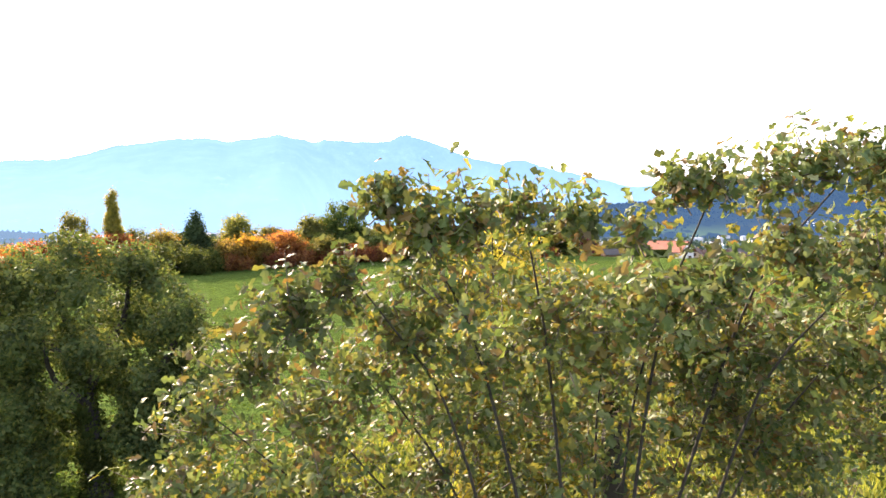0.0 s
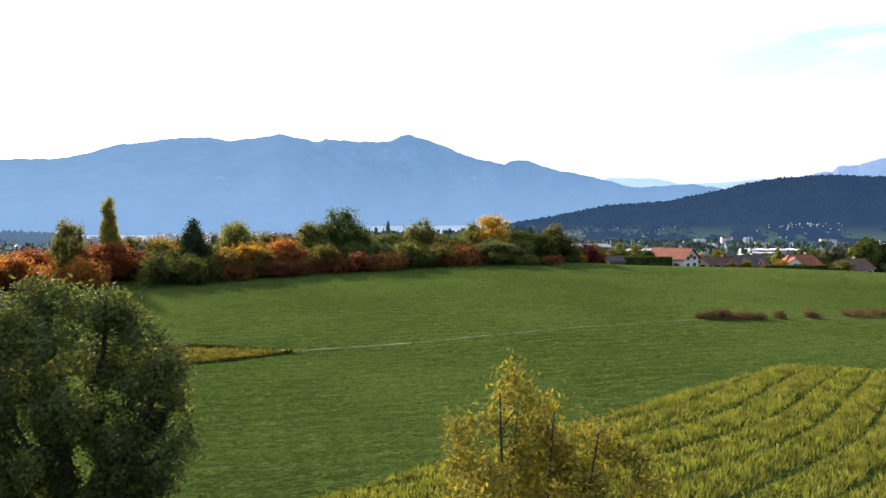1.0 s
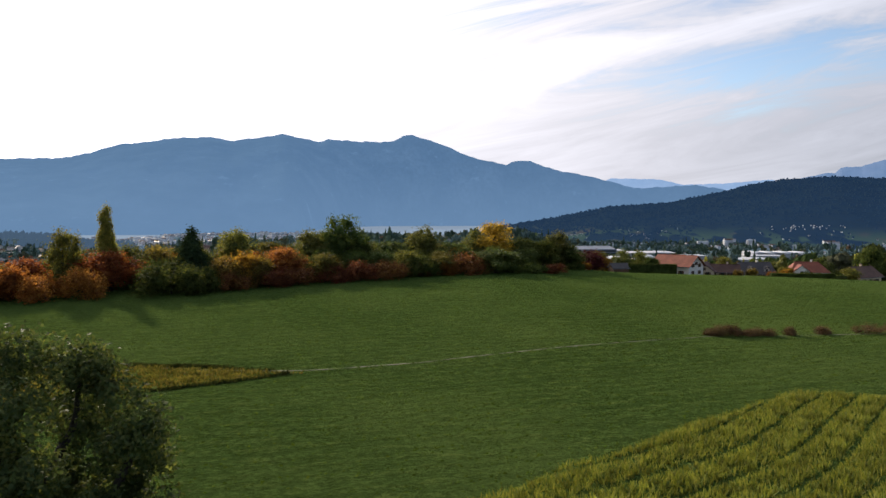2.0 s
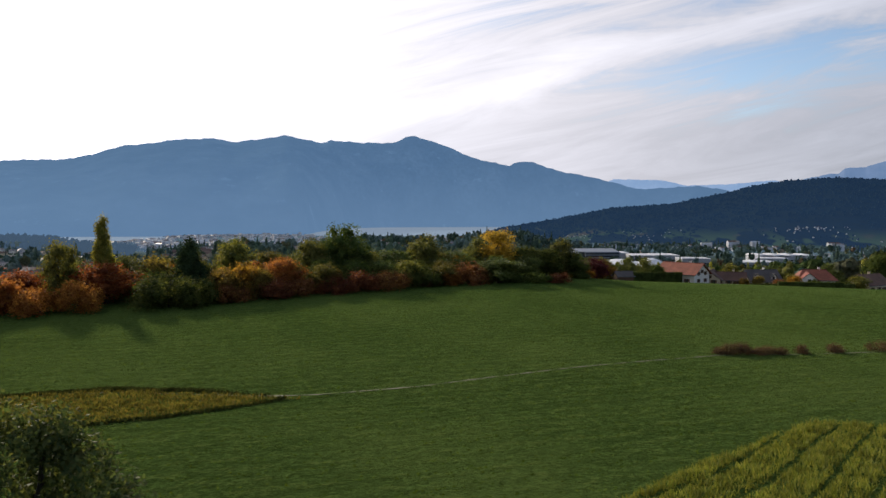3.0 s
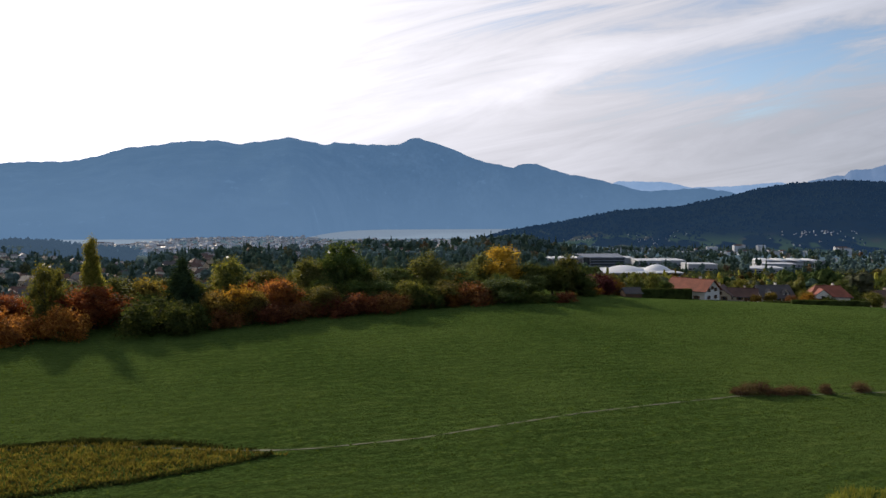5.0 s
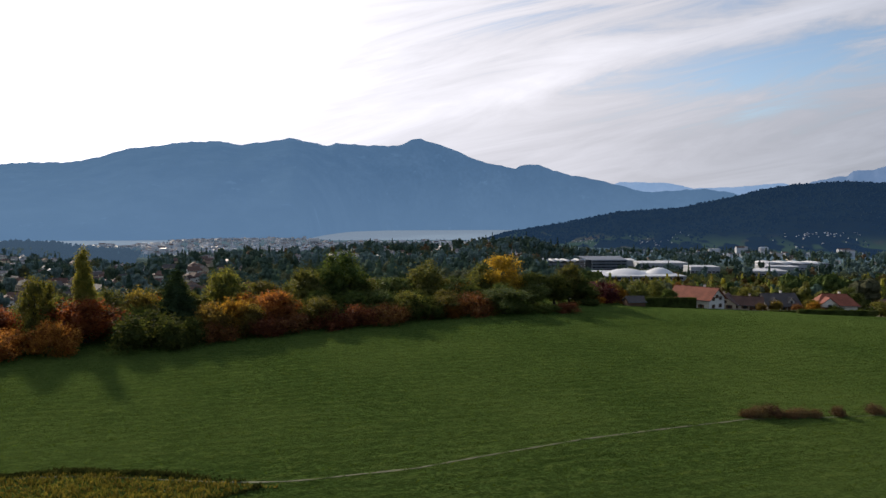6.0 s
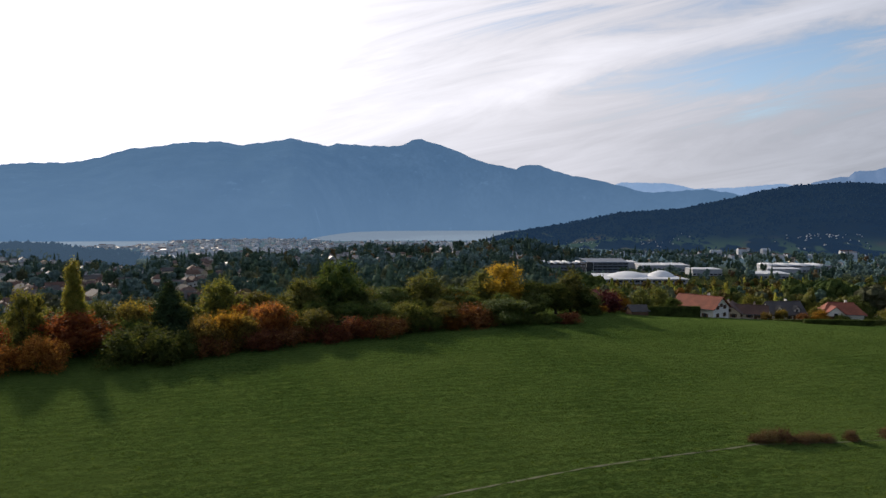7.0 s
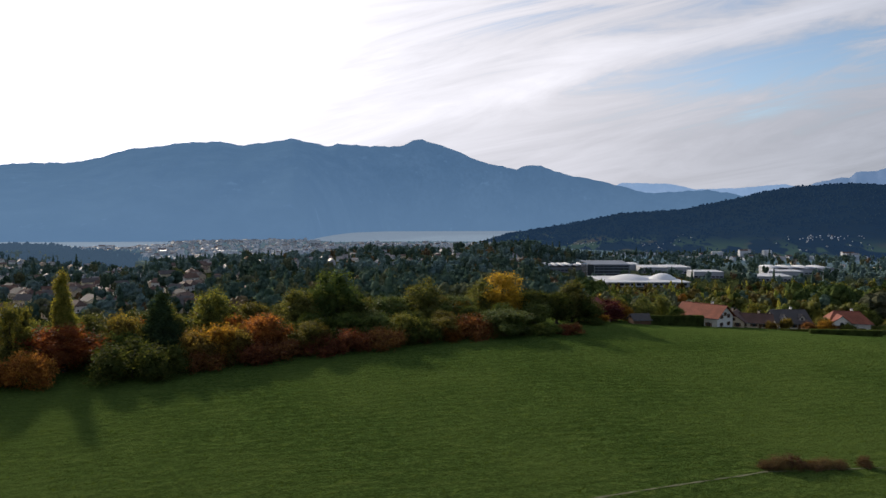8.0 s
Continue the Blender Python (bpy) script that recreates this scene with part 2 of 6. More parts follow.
# heights by distance, chosen so that each slope fits the camera's view
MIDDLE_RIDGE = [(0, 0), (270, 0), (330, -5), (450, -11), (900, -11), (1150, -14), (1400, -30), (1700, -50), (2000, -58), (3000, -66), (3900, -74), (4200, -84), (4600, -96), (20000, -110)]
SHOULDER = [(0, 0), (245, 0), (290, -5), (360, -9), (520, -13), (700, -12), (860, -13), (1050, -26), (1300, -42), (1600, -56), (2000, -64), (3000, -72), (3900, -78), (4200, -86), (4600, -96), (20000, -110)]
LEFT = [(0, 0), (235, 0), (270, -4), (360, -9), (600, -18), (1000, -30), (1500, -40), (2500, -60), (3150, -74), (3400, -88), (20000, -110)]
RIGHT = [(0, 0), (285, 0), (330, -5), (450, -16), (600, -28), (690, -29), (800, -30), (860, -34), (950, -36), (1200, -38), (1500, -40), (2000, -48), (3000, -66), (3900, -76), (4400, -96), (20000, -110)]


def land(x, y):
    """Height of the ground before it is drawn in, from profiles fitted to the camera's view."""
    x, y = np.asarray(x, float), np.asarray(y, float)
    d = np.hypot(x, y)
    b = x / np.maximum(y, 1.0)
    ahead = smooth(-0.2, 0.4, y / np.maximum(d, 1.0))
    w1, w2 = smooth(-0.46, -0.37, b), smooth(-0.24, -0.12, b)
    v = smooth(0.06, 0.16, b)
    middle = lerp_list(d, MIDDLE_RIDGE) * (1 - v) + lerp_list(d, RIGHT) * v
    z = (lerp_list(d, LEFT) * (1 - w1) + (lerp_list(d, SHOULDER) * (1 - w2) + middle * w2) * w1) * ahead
    z = z + 25 * np.exp(-((b + 0.63) / 0.12) ** 2) * smooth(950, 1300, d) * (1 - smooth(1500, 1750, d)) * ahead   # wooded rise before the lake
    z = z + 19 * np.exp(-((x - 150) / 80) ** 2 - ((y - 1190) / 110) ** 2)   # wooded knoll beyond the works
    z = z + 9 * smooth(-0.46, -0.40, b) * (1 - smooth(-0.21, -0.17, b)) * smooth(3000, 3300, d) * (1 - smooth(4000, 4200, d))
    # gentle rise of the meadow towards the trees, the bank under the camera and soft swells
    z = z + 4.4 * np.clip((y - 98) / 106, 0, 1) * (1 - smooth(10, 75, x)) * (1 - smooth(260, 420, d))
    z = z + 2.2 * smooth(150, 250, y) * smooth(10, 75, x) * (1 - smooth(255, 290, d))
    z = z + 7.0 * (1 - smooth(6, 40, y)) * (1 - smooth(150, 600, d))
    z = z + waves(x, y, 23, 1.0) * 0.16 * (1 - smooth(250, 400, d))
    return z


def mesh_data(name, verts, faces, mats=(), index=None, shade=True):
    me = bpy.data.meshes.new(name)
    verts, faces = np.asarray(verts, np.float32), np.asarray(faces, np.int32)
    n, k = faces.shape
    me.vertices.add(len(verts))
    me.vertices.foreach_set("co", verts.ravel())
    me.loops.add(n * k)
    me.loops.foreach_set("vertex_index", faces.ravel())
    me.polygons.add(n)
    me.polygons.foreach_set("loop_start", np.arange(0, n * k, k, dtype=np.int32))
    for m in mats:
        me.materials.append(MAT[m])
    if index is not None:
        me.polygons.foreach_set("material_index", np.asarray(index, np.int32))
    me.polygons.foreach_set("use_smooth", np.full(n, shade))
    me.update(calc_edges=True)
    return me


def grid_faces(nu, nv, wrap=False):
    """Faces of a grid of nu by nv points, rows first."""
    cols = nv if wrap else nv - 1
    i, j = np.meshgrid(np.arange(nu - 1), np.arange(cols), indexing="ij")
    j2 = (j + 1) % nv
    return np.stack([i * nv + j, i * nv + j2, (i + 1) * nv + j2, (i + 1) * nv + j], -1).reshape(-1, 4)


def structure(name, me, label, category):
    return tagged(new(name, me), label, category, kind="structure")


# -- ground: one sheet, fine ahead and coarse behind --
m, N = material("ground_land")
pos = N.add("ShaderNodeNewGeometry").outputs["Position"]
sp = N.add("ShaderNodeSeparateXYZ", Vector=pos)
px_, py_ = sp.outputs[0], sp.outputs[1]
streak = N.noise(N.mapped(N.mapped(pos, (1, 1, 1), (0, 0, radians(-16))), (0.05, 0.34, 0.1)), 1.0, 6, 0.65, 0.3)
fine = N.noise(pos, 2.2, 6, 0.75)
mid = N.noise(pos, 0.16, 5, 0.6)
broad = N.noise(pos, 0.022, 4)
tuft = N.noise(N.mapped(N.mapped(pos, (1, 1, 1), (0, 0, radians(-14))), (0.60, 1.05, 1)), 1.0, 6, 0.66)
blade_shade = N.noise(N.mapped(N.mapped(pos, (1, 1, 1), (0, 0, radians(-14))), (1.5, 2.4, 1)), 1.0, 5, 0.7)
g = N.mix(N.span(fine, 0.3, 0.7), (0.034, 0.064, 0.013), (0.080, 0.124, 0.029))
g = N.mix(N.span(streak, 0.42, 0.72, 0.0, 0.55), g, (0.024, 0.044, 0.008))
g = N.mix(N.span(mid, 0.45, 0.75, 0.0, 0.5), g, (0.086, 0.121, 0.028))
g = N.mix(N.span(tuft, 0.48, 0.55, 0.0, 0.75), g, (0.019, 0.035, 0.007))
rows = N.add("ShaderNodeTexWave", {"wave_type": "BANDS", "bands_direction": "Y"}, Vector=N.mapped(pos, (1, 1, 1), (0, 0, radians(-15))), Scale=0.11, Distortion=9.0, Detail=5.0, Detail_Scale=1.3, Detail_Roughness=0.65).outputs["Fac"]
clod = N.noise(N.mapped(N.mapped(pos, (1, 1, 1), (0, 0, radians(-15))), (0.32, 0.62, 1)), 1.0, 5, 0.6)
g = N.mix(N.math("MULTIPLY", N.span(rows, 0.66, 0.86, 0.0, 0.6), N.span(clod, 0.48, 0.60, 0.0, 1.0)), g, (0.016, 0.029, 0.006))
g = N.mix(N.math("MULTIPLY", N.span(rows, 0.30, 0.12, 0.0, 0.45), N.span(clod, 0.45, 0.60, 0.1, 1.0)), g, (0.125, 0.155, 0.036))
# shade between the tufts, put into the colour as fine dark and pale grain
g = N.mix(N.span(blade_shade, 0.50, 0.57, 0.0, 0.8), g, (0.018, 0.031, 0.006))
g = N.mix(N.span(blade_shade, 0.36, 0.45, 0.6, 0.0), g, (0.105, 0.132, 0.030))
# faint wheel lines left by the mower
u = N.math("ADD", px_, 1.4)
left, right = N.math("MINIMUM", u, 0.0), N.math("MAXIMUM", u, 0.0)
bend = N.math("ADD", N.math("MULTIPLY", left, -0.25), N.math("ADD", N.math("MULTIPLY", N.math("MULTIPLY", left, left), -0.0545), N.math("MULTIPLY", right, 0.34)))
for y0, curve in ((90.5, bend), (92.4, bend), (178.5, N.math("MULTIPLY", px_, 0.62)), (181.0, N.math("MULTIPLY", px_, 0.62)), (74.0, N.math("MULTIPLY", px_, 0.42))):
    gap = N.math("ABSOLUTE", N.math("SUBTRACT", py_, N.math("ADD", curve, N.math("ADD", y0, N.math("MULTIPLY", mid, 1.4)))))
    g = N.mix(N.math("MULTIPLY", N.span(gap, 0.12, 0.55, 0.75, 0.0), N.span(streak, 0.3, 0.6, 0.3, 1.0)), g, (0.020, 0.036, 0.008))
g = N.mix(N.span(broad, 0.4, 0.65, 0.0, 0.45), g, (0.088, 0.121, 0.029))
far_c = N.noise(N.mapped(pos, (1, 1, 0.2)), 0.012, 5, 0.6)
wood = N.mix(N.span(N.noise(pos, 0.09, 4), 0.3, 0.7), (0.018, 0.028, 0.012), (0.05, 0.058, 0.02))
fld = N.mix(N.span(N.noise(pos, 0.005, 2), 0.4, 0.6), (0.07, 0.095, 0.03), (0.13, 0.12, 0.06))
farmix = N.mix(N.span(far_c, 0.60, 0.66), wood, fld)
dist = N.add("ShaderNodeVectorMath", {"operation": "LENGTH"}, i0=pos).outputs["Value"]
col = N.mix(N.span(dist, 300, 380), g, farmix)
veil = N.span(dist, 950, 1550, 0.0, 1.0)   # haze beyond the town, put into the ground as a bluish glow
h = N.math("SUBTRACT", N.math("ADD", N.math("MULTIPLY", fine, 0.5), N.math("MULTIPLY", tuft, 0.6)), N.math("ADD", N.math("MULTIPLY", blade_shade, 0.35), N.math("MULTIPLY", rows, 0.12)))
bump = N.add("ShaderNodeBump", Strength=1.0, Distance=1.75, Height=h).outputs[0]
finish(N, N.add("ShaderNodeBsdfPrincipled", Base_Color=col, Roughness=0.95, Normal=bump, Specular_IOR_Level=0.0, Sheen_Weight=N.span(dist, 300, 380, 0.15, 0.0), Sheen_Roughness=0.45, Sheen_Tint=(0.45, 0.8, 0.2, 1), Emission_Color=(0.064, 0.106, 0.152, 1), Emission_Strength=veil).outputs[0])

front = np.linspace(-52, 52, 300)
rear = np.linspace(52, 308, 70)[1:-1]
ang = np.radians(np.concatenate([front, rear]))
rad = np.concatenate([np.linspace(0.02, 60, 40), np.linspace(62, 300, 100), np.geomspace(305, 14000, 110)])
R, A = np.meshgrid(rad, ang, indexing="ij")
X, Y = R * np.sin(A), R * np.cos(A)
gx, gy, gz, _ = drawn_in(X, Y, land(X, Y))
V = np.stack([gx, gy, gz], -1).reshape(-1, 3)
F = grid_faces(len(rad), len(ang), True)[:, ::-1]
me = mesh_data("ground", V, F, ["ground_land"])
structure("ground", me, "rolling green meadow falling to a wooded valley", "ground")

# -- lake --
m, N = material("lake_glow")
pos = N.add("ShaderNodeNewGeometry").outputs["Position"]
rip = N.noise(N.mapped(pos, (0.02, 0.10, 1)), 1.0, 5, 0.6)
bump = N.add("ShaderNodeBump", Strength=0.25, Distance=1.0, Height=rip).outputs[0]
colr = N.mix(N.span(rip, 0.35, 0.65), (0.04, 0.06, 0.09), (0.08, 0.11, 0.14))
# the sky's pale reflection is put into the water as glow
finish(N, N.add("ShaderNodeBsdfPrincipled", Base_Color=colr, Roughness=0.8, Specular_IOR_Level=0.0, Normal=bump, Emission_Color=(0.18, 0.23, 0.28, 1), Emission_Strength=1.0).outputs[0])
b = np.linspace(-0.9, 0.32, 120)
d = np.geomspace(3000, 10500, 60)
D, B = np.meshgrid(d, b, indexing="ij")
lx, ly, lz, _ = drawn_in(D * B, D, np.full_like(D, -76.0))
structure("water", mesh_data("lake", np.stack([lx, ly, lz], -1).reshape(-1, 3), grid_faces(60, 120)[:, ::-1], ["lake_glow"]), "calm lake below the mountain, its pale sky reflection a glow", "lake")


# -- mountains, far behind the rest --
# distance haze is put into these surfaces as a blue glow
def haze_glow_material(name, glow, tint, strength, meadow=None, grain=(0.035, 0.35)):
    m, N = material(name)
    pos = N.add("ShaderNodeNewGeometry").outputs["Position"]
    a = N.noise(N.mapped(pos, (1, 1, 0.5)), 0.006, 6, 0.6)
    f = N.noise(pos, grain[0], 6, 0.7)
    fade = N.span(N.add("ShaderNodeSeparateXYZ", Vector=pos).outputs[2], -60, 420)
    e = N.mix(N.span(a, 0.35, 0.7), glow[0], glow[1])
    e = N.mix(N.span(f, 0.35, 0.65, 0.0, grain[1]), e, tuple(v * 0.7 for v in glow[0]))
    # thicker haze at the foot, as a paler glow
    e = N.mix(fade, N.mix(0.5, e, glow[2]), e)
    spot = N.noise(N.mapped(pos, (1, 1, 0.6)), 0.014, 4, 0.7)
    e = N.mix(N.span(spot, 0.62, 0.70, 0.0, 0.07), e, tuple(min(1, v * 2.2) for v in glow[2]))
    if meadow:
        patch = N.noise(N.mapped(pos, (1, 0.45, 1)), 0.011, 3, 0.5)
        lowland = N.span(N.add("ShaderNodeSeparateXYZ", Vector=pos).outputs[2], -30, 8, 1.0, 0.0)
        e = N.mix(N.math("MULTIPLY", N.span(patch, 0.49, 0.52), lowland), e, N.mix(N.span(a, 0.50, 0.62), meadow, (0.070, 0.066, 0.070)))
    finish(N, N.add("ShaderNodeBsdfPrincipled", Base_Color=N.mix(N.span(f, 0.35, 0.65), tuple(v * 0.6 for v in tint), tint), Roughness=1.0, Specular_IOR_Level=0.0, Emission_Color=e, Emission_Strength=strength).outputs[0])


haze_glow_material("mountain_blue_haze", [(0.072, 0.144, 0.252), (0.086, 0.164, 0.278), (0.130, 0.226, 0.355)], (0.03, 0.05, 0.06), 1.0, None, (0.05, 0.5))
# far leaves that glow blue in place of the haze before them
haze_glow_material("leaf_hazy", [(0.046, 0.084, 0.128), (0.058, 0.102, 0.150), (0.076, 0.124, 0.176)], (0.02, 0.03, 0.025), 1.0)
haze_glow_material("leaf_slope", [(0.036, 0.066, 0.108), (0.043, 0.075, 0.120), (0.054, 0.090, 0.136)], (0.02, 0.03, 0.025), 1.0)
haze_glow_material("leaf_dim", [(0.014, 0.027, 0.042), (0.021, 0.036, 0.053), (0.030, 0.049, 0.068)], (0.03, 0.04, 0.03), 1.0)
haze_glow_material("mountain_pale_haze", [(0.20, 0.32, 0.50), (0.24, 0.36, 0.54), (0.28, 0.40, 0.58)], (0.05, 0.06, 0.08), 1.0)
haze_glow_material("mountain_mid_haze", [(0.11, 0.19, 0.32), (0.14, 0.22, 0.36), (0.16, 0.25, 0.4)], (0.05, 0.06, 0.08), 1.0)


def mountain(name, crest, foot, depth, mat, label, rough=1.0, seed=0.0):
    """A range shaped to fit the camera's view: crest heights by bearing, rising from the foot to a distance of depth,
    with gullies and a broken skyline.
    """
    nb, nv = 380, 26
    b = np.linspace(crest[0][0], crest[-1][0], nb)
    top = lerp_list(b, crest)
    top = top + rough * (5 * np.sin(b * 210 + seed) + 4 * np.sin(b * 471 + 2 * seed) + 3 * np.sin(b * 913 + seed))
    v = np.linspace(0, 1, nv)
    Vv, Bb = np.meshgrid(v, b, indexing="ij")
    near = lerp_list(b, foot)
    dist = near + (depth - near) * Vv ** 1.15
    z = -100 + (top + 100) * Vv ** 0.9
    gully = waves(Bb * 9000, dist * 0.35, 300, seed + 1) * 130 + waves(Bb * 9000, dist, 120, seed + 2) * 45
    dist = dist + gully * np.sin(np.pi * np.clip(Vv, 0, 1)) * rough
    pull = np.minimum(1.0, 1.2 / np.sqrt(1 + Bb ** 2))
    x, y, zz, _ = drawn_in(dist * Bb * pull, dist * pull, CENTRE[2] + (z - CENTRE[2]) * pull)
    me = mesh_data(name, np.stack([x, y, zz], -1).reshape(-1, 3), grid_faces(nv, nb)[:, ::-1], [mat])
    structure(name, me, label, "mountain")
    return np.stack([x, y, zz], -1)


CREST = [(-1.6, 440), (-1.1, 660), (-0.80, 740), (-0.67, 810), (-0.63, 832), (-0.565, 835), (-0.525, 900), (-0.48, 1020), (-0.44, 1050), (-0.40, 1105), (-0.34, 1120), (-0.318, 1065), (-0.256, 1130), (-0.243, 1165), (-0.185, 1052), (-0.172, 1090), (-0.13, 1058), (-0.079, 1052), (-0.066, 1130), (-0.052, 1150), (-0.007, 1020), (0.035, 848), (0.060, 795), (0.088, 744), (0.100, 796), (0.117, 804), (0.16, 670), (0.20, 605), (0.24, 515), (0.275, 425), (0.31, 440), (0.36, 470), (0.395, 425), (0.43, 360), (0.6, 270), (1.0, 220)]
mountain("backdrop_mountain", CREST, [(-1.6, 3900), (-0.6, 3650), (-0.42, 3800), (-0.215, 4100), (-0.15, 7000), (-0.10, 7900), (0.1, 8400), (0.3, 8400), (1.0, 8400)], 9300, "mountain_blue_haze", "long blue forested mountain ridge in evening haze", 1.0, 0.4)
mountain("backdrop_far_ridge", [(0.15, 245), (0.24, 645), (0.31, 628), (0.345, 543), (0.41, 566), (0.47, 625), (0.53, 525), (0.8, 400)], [(0.15, 9700), (0.8, 9700)], 10800, "mountain_pale_haze", "pale hazy ridge far up the valley", 0.5, 2.0)
mountain("backdrop_cliffs", [(0.48, 450), (0.515, 635), (0.55, 715), (0.566, 725), (0.574, 805), (0.605, 825), (0.63, 910), (0.7, 1040), (0.9, 1000), (1.5, 630)], [(0.48, 9000), (1.5, 9000)], 10700, "mountain_mid_haze", "hazy blue cliff-edged plateau behind the dark hill", 0.6, 5.0)
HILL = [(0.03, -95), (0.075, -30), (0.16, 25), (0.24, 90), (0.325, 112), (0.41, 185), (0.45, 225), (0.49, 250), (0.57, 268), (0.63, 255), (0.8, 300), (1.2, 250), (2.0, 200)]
# the hill and its trees carry a blue veil of haze as glow
haze_glow_material("hill_dark_haze", [(0.005, 0.016, 0.042), (0.008, 0.024, 0.054), (0.018, 0.040, 0.080)], (0.007, 0.011, 0.008), 1.0, (0.036, 0.066, 0.066), (0.07, 0.95))
haze_glow_material("leaf_hill_haze", [(0.005, 0.016, 0.041), (0.009, 0.024, 0.055), (0.018, 0.041, 0.080)], (0.007, 0.011, 0.008), 1.0, None, (0.09, 0.6))
HILL_FOOT = [(0.03, 3600), (0.08, 2900), (0.14, 1900), (0.3, 1250), (0.6, 1150), (2.0, 1100)]
HILLSIDE = mountain("backdrop_hill", HILL, HILL_FOOT, 4100, "hill_dark_haze", "dark wooded hill in blue haze with scattered hamlets at its foot", 0.14, 3.0)

# ---- builders ----
def part(name, bm, mat, parent, label=""):
    """Links a bmesh, or ready mesh data, as one mesh under a thing or a part."""
    if isinstance(bm, bmesh.types.BMesh):
        me = bpy.data.meshes.new(name)
        bm.to_mesh(me)
        bm.free()
        me.materials.append(MAT[mat])
    else:
        me = bm
    ob = new(name, me)
    ob.parent = parent
    return tagged(ob, label)


def thing(name, label, category, group="", m=None, kind=""):
    ob = new(name)
    ob.empty_display_size = 0.5
    tagged(ob, label, category, group, kind)
    if m is not None:
        ob.matrix_basis = m
    return ob


def frames_along(P):
    T = np.gradient(P, axis=0)
    T /= np.linalg.norm(T, axis=1, keepdims=True) + 1e-9
    up = np.array([0.3, 0.9, 0.1])
    U = np.cross(T, up)
    U /= np.linalg.norm(U, axis=1, keepdims=True) + 1e-9
    return U, np.cross(T, U)


def tube(P, radii, sides=7):
    """A tapered limb along the points P."""
    P, radii = np.asarray(P, float), np.asarray(radii, float)
    U, W_ = frames_along(P)
    a = np.linspace(0, 2 * np.pi, sides, endpoint=False)
    V = P[:, None] + (U[:, None] * np.cos(a)[:, None] + W_[:, None] * np.sin(a)[:, None]) * radii[:, None, None]
    return V.reshape(-1, 3), grid_faces(len(P), sides, True)


def joined(pieces):
    """One vertex and face array out of many."""
    vs, fs, n = [], [], 0
    for v, f in pieces:
        vs.append(v)
        fs.append(f + n)
        n += len(v)
    return np.vstack(vs), np.vstack(fs)


def bent(a, b, rng, bow=0.12, n=6):
    """A slightly crooked line from a to b."""
    a, b = np.asarray(a, float), np.asarray(b, float)
    t = np.linspace(0, 1, n)[:, None]
    L = np.linalg.norm(b - a)
    side = rng.normal(size=3) * bow * L
    side[2] = abs(side[2]) * 0.5
    wob = rng.normal(size=(n, 3)) * 0.025 * L
    wob[0] = wob[-1] = 0
    return a + (b - a) * t + side * (t * (1 - t)) + wob


def leaf_quads(C, size, rng, out=None, slim=0.55, droop=0.0, order=0.0):
    """A rhombic leaf at each point of C; out: directions that the leaves lean to."""
    n = len(C)
    nrm = rng.normal(size=(n, 3))
    if out is not None:
        nrm = nrm * 0.7 * (1 - order) + out
    nrm /= np.linalg.norm(nrm, axis=1, keepdims=True) + 1e-9
    u = rng.normal(size=(n, 3))
    u[:, 2] -= droop
    u -= nrm * np.sum(u * nrm, 1, keepdims=True)
    u /= np.linalg.norm(u, axis=1, keepdims=True) + 1e-9
    w = np.cross(nrm, u)
    s = (size * rng.uniform(0.6, 1.35, n))[:, None]
    V = np.stack([C + u * s, C + w * s * slim + u * s * 0.1, C - u * s, C - w * s * slim + u * s * 0.1], 1).reshape(-1, 3)
    return V, np.arange(4 * n).reshape(n, 4)


def lump(c, r, rng, k=6, q=8):
    """A rough dark core for a clump, as quads."""
    th = np.array({3: (0.05, 0.95, 2.5), 4: (0.05, 0.7, 1.5, 2.9)}.get(k) or np.linspace(0.05, np.pi - 0.05, k))
    ph = np.linspace(0, 2 * np.pi, q, endpoint=False)
    T, Pp = np.meshgrid(th, ph, indexing="ij")
    rr = 1 + rng.uniform(-0.28, 0.22, T.shape)
    D = np.stack([np.sin(T) * np.cos(Pp), np.sin(T) * np.sin(Pp), np.cos(T)], -1) * rr[..., None]
    return (np.asarray(c) + D * np.asarray(r)).reshape(-1, 3), grid_faces(k, q, True)[:, ::-1]


def foliage(blobs, n, size, rng, clump=0.5, per=9, core=0.72, slim=0.55, inner=0.5, droop=0.0, order=0.0):
    """Leaves in clumps over the blobs (x, y, z, rx, ry, rz), each with a rough core."""
    B = np.asarray(blobs, float)
    wts = (B[:, 3] * B[:, 4] * B[:, 5]) ** (2 / 3)
    nc = max(4, n // per)
    pick = rng.choice(len(B), nc, p=wts / wts.sum())
    d = rng.normal(size=(nc, 3))
    d /= np.linalg.norm(d, axis=1, keepdims=True)
    rr = inner + (1.04 - inner) * rng.random(nc) ** 0.5
    cc = B[pick, :3] + d * B[pick, 3:] * rr[:, None]
    C = np.repeat(cc, per, 0) + rng.normal(size=(nc * per, 3)) * clump
    pieces = [leaf_quads(C, size, rng, np.repeat(d, per, 0) * 0.8 + (0, 0, 0.3), slim, droop, order)]
    if core:
        pieces += [lump(b[:3], b[3:] * core, rng, 5, 6) for b in B]
    return joined(pieces)


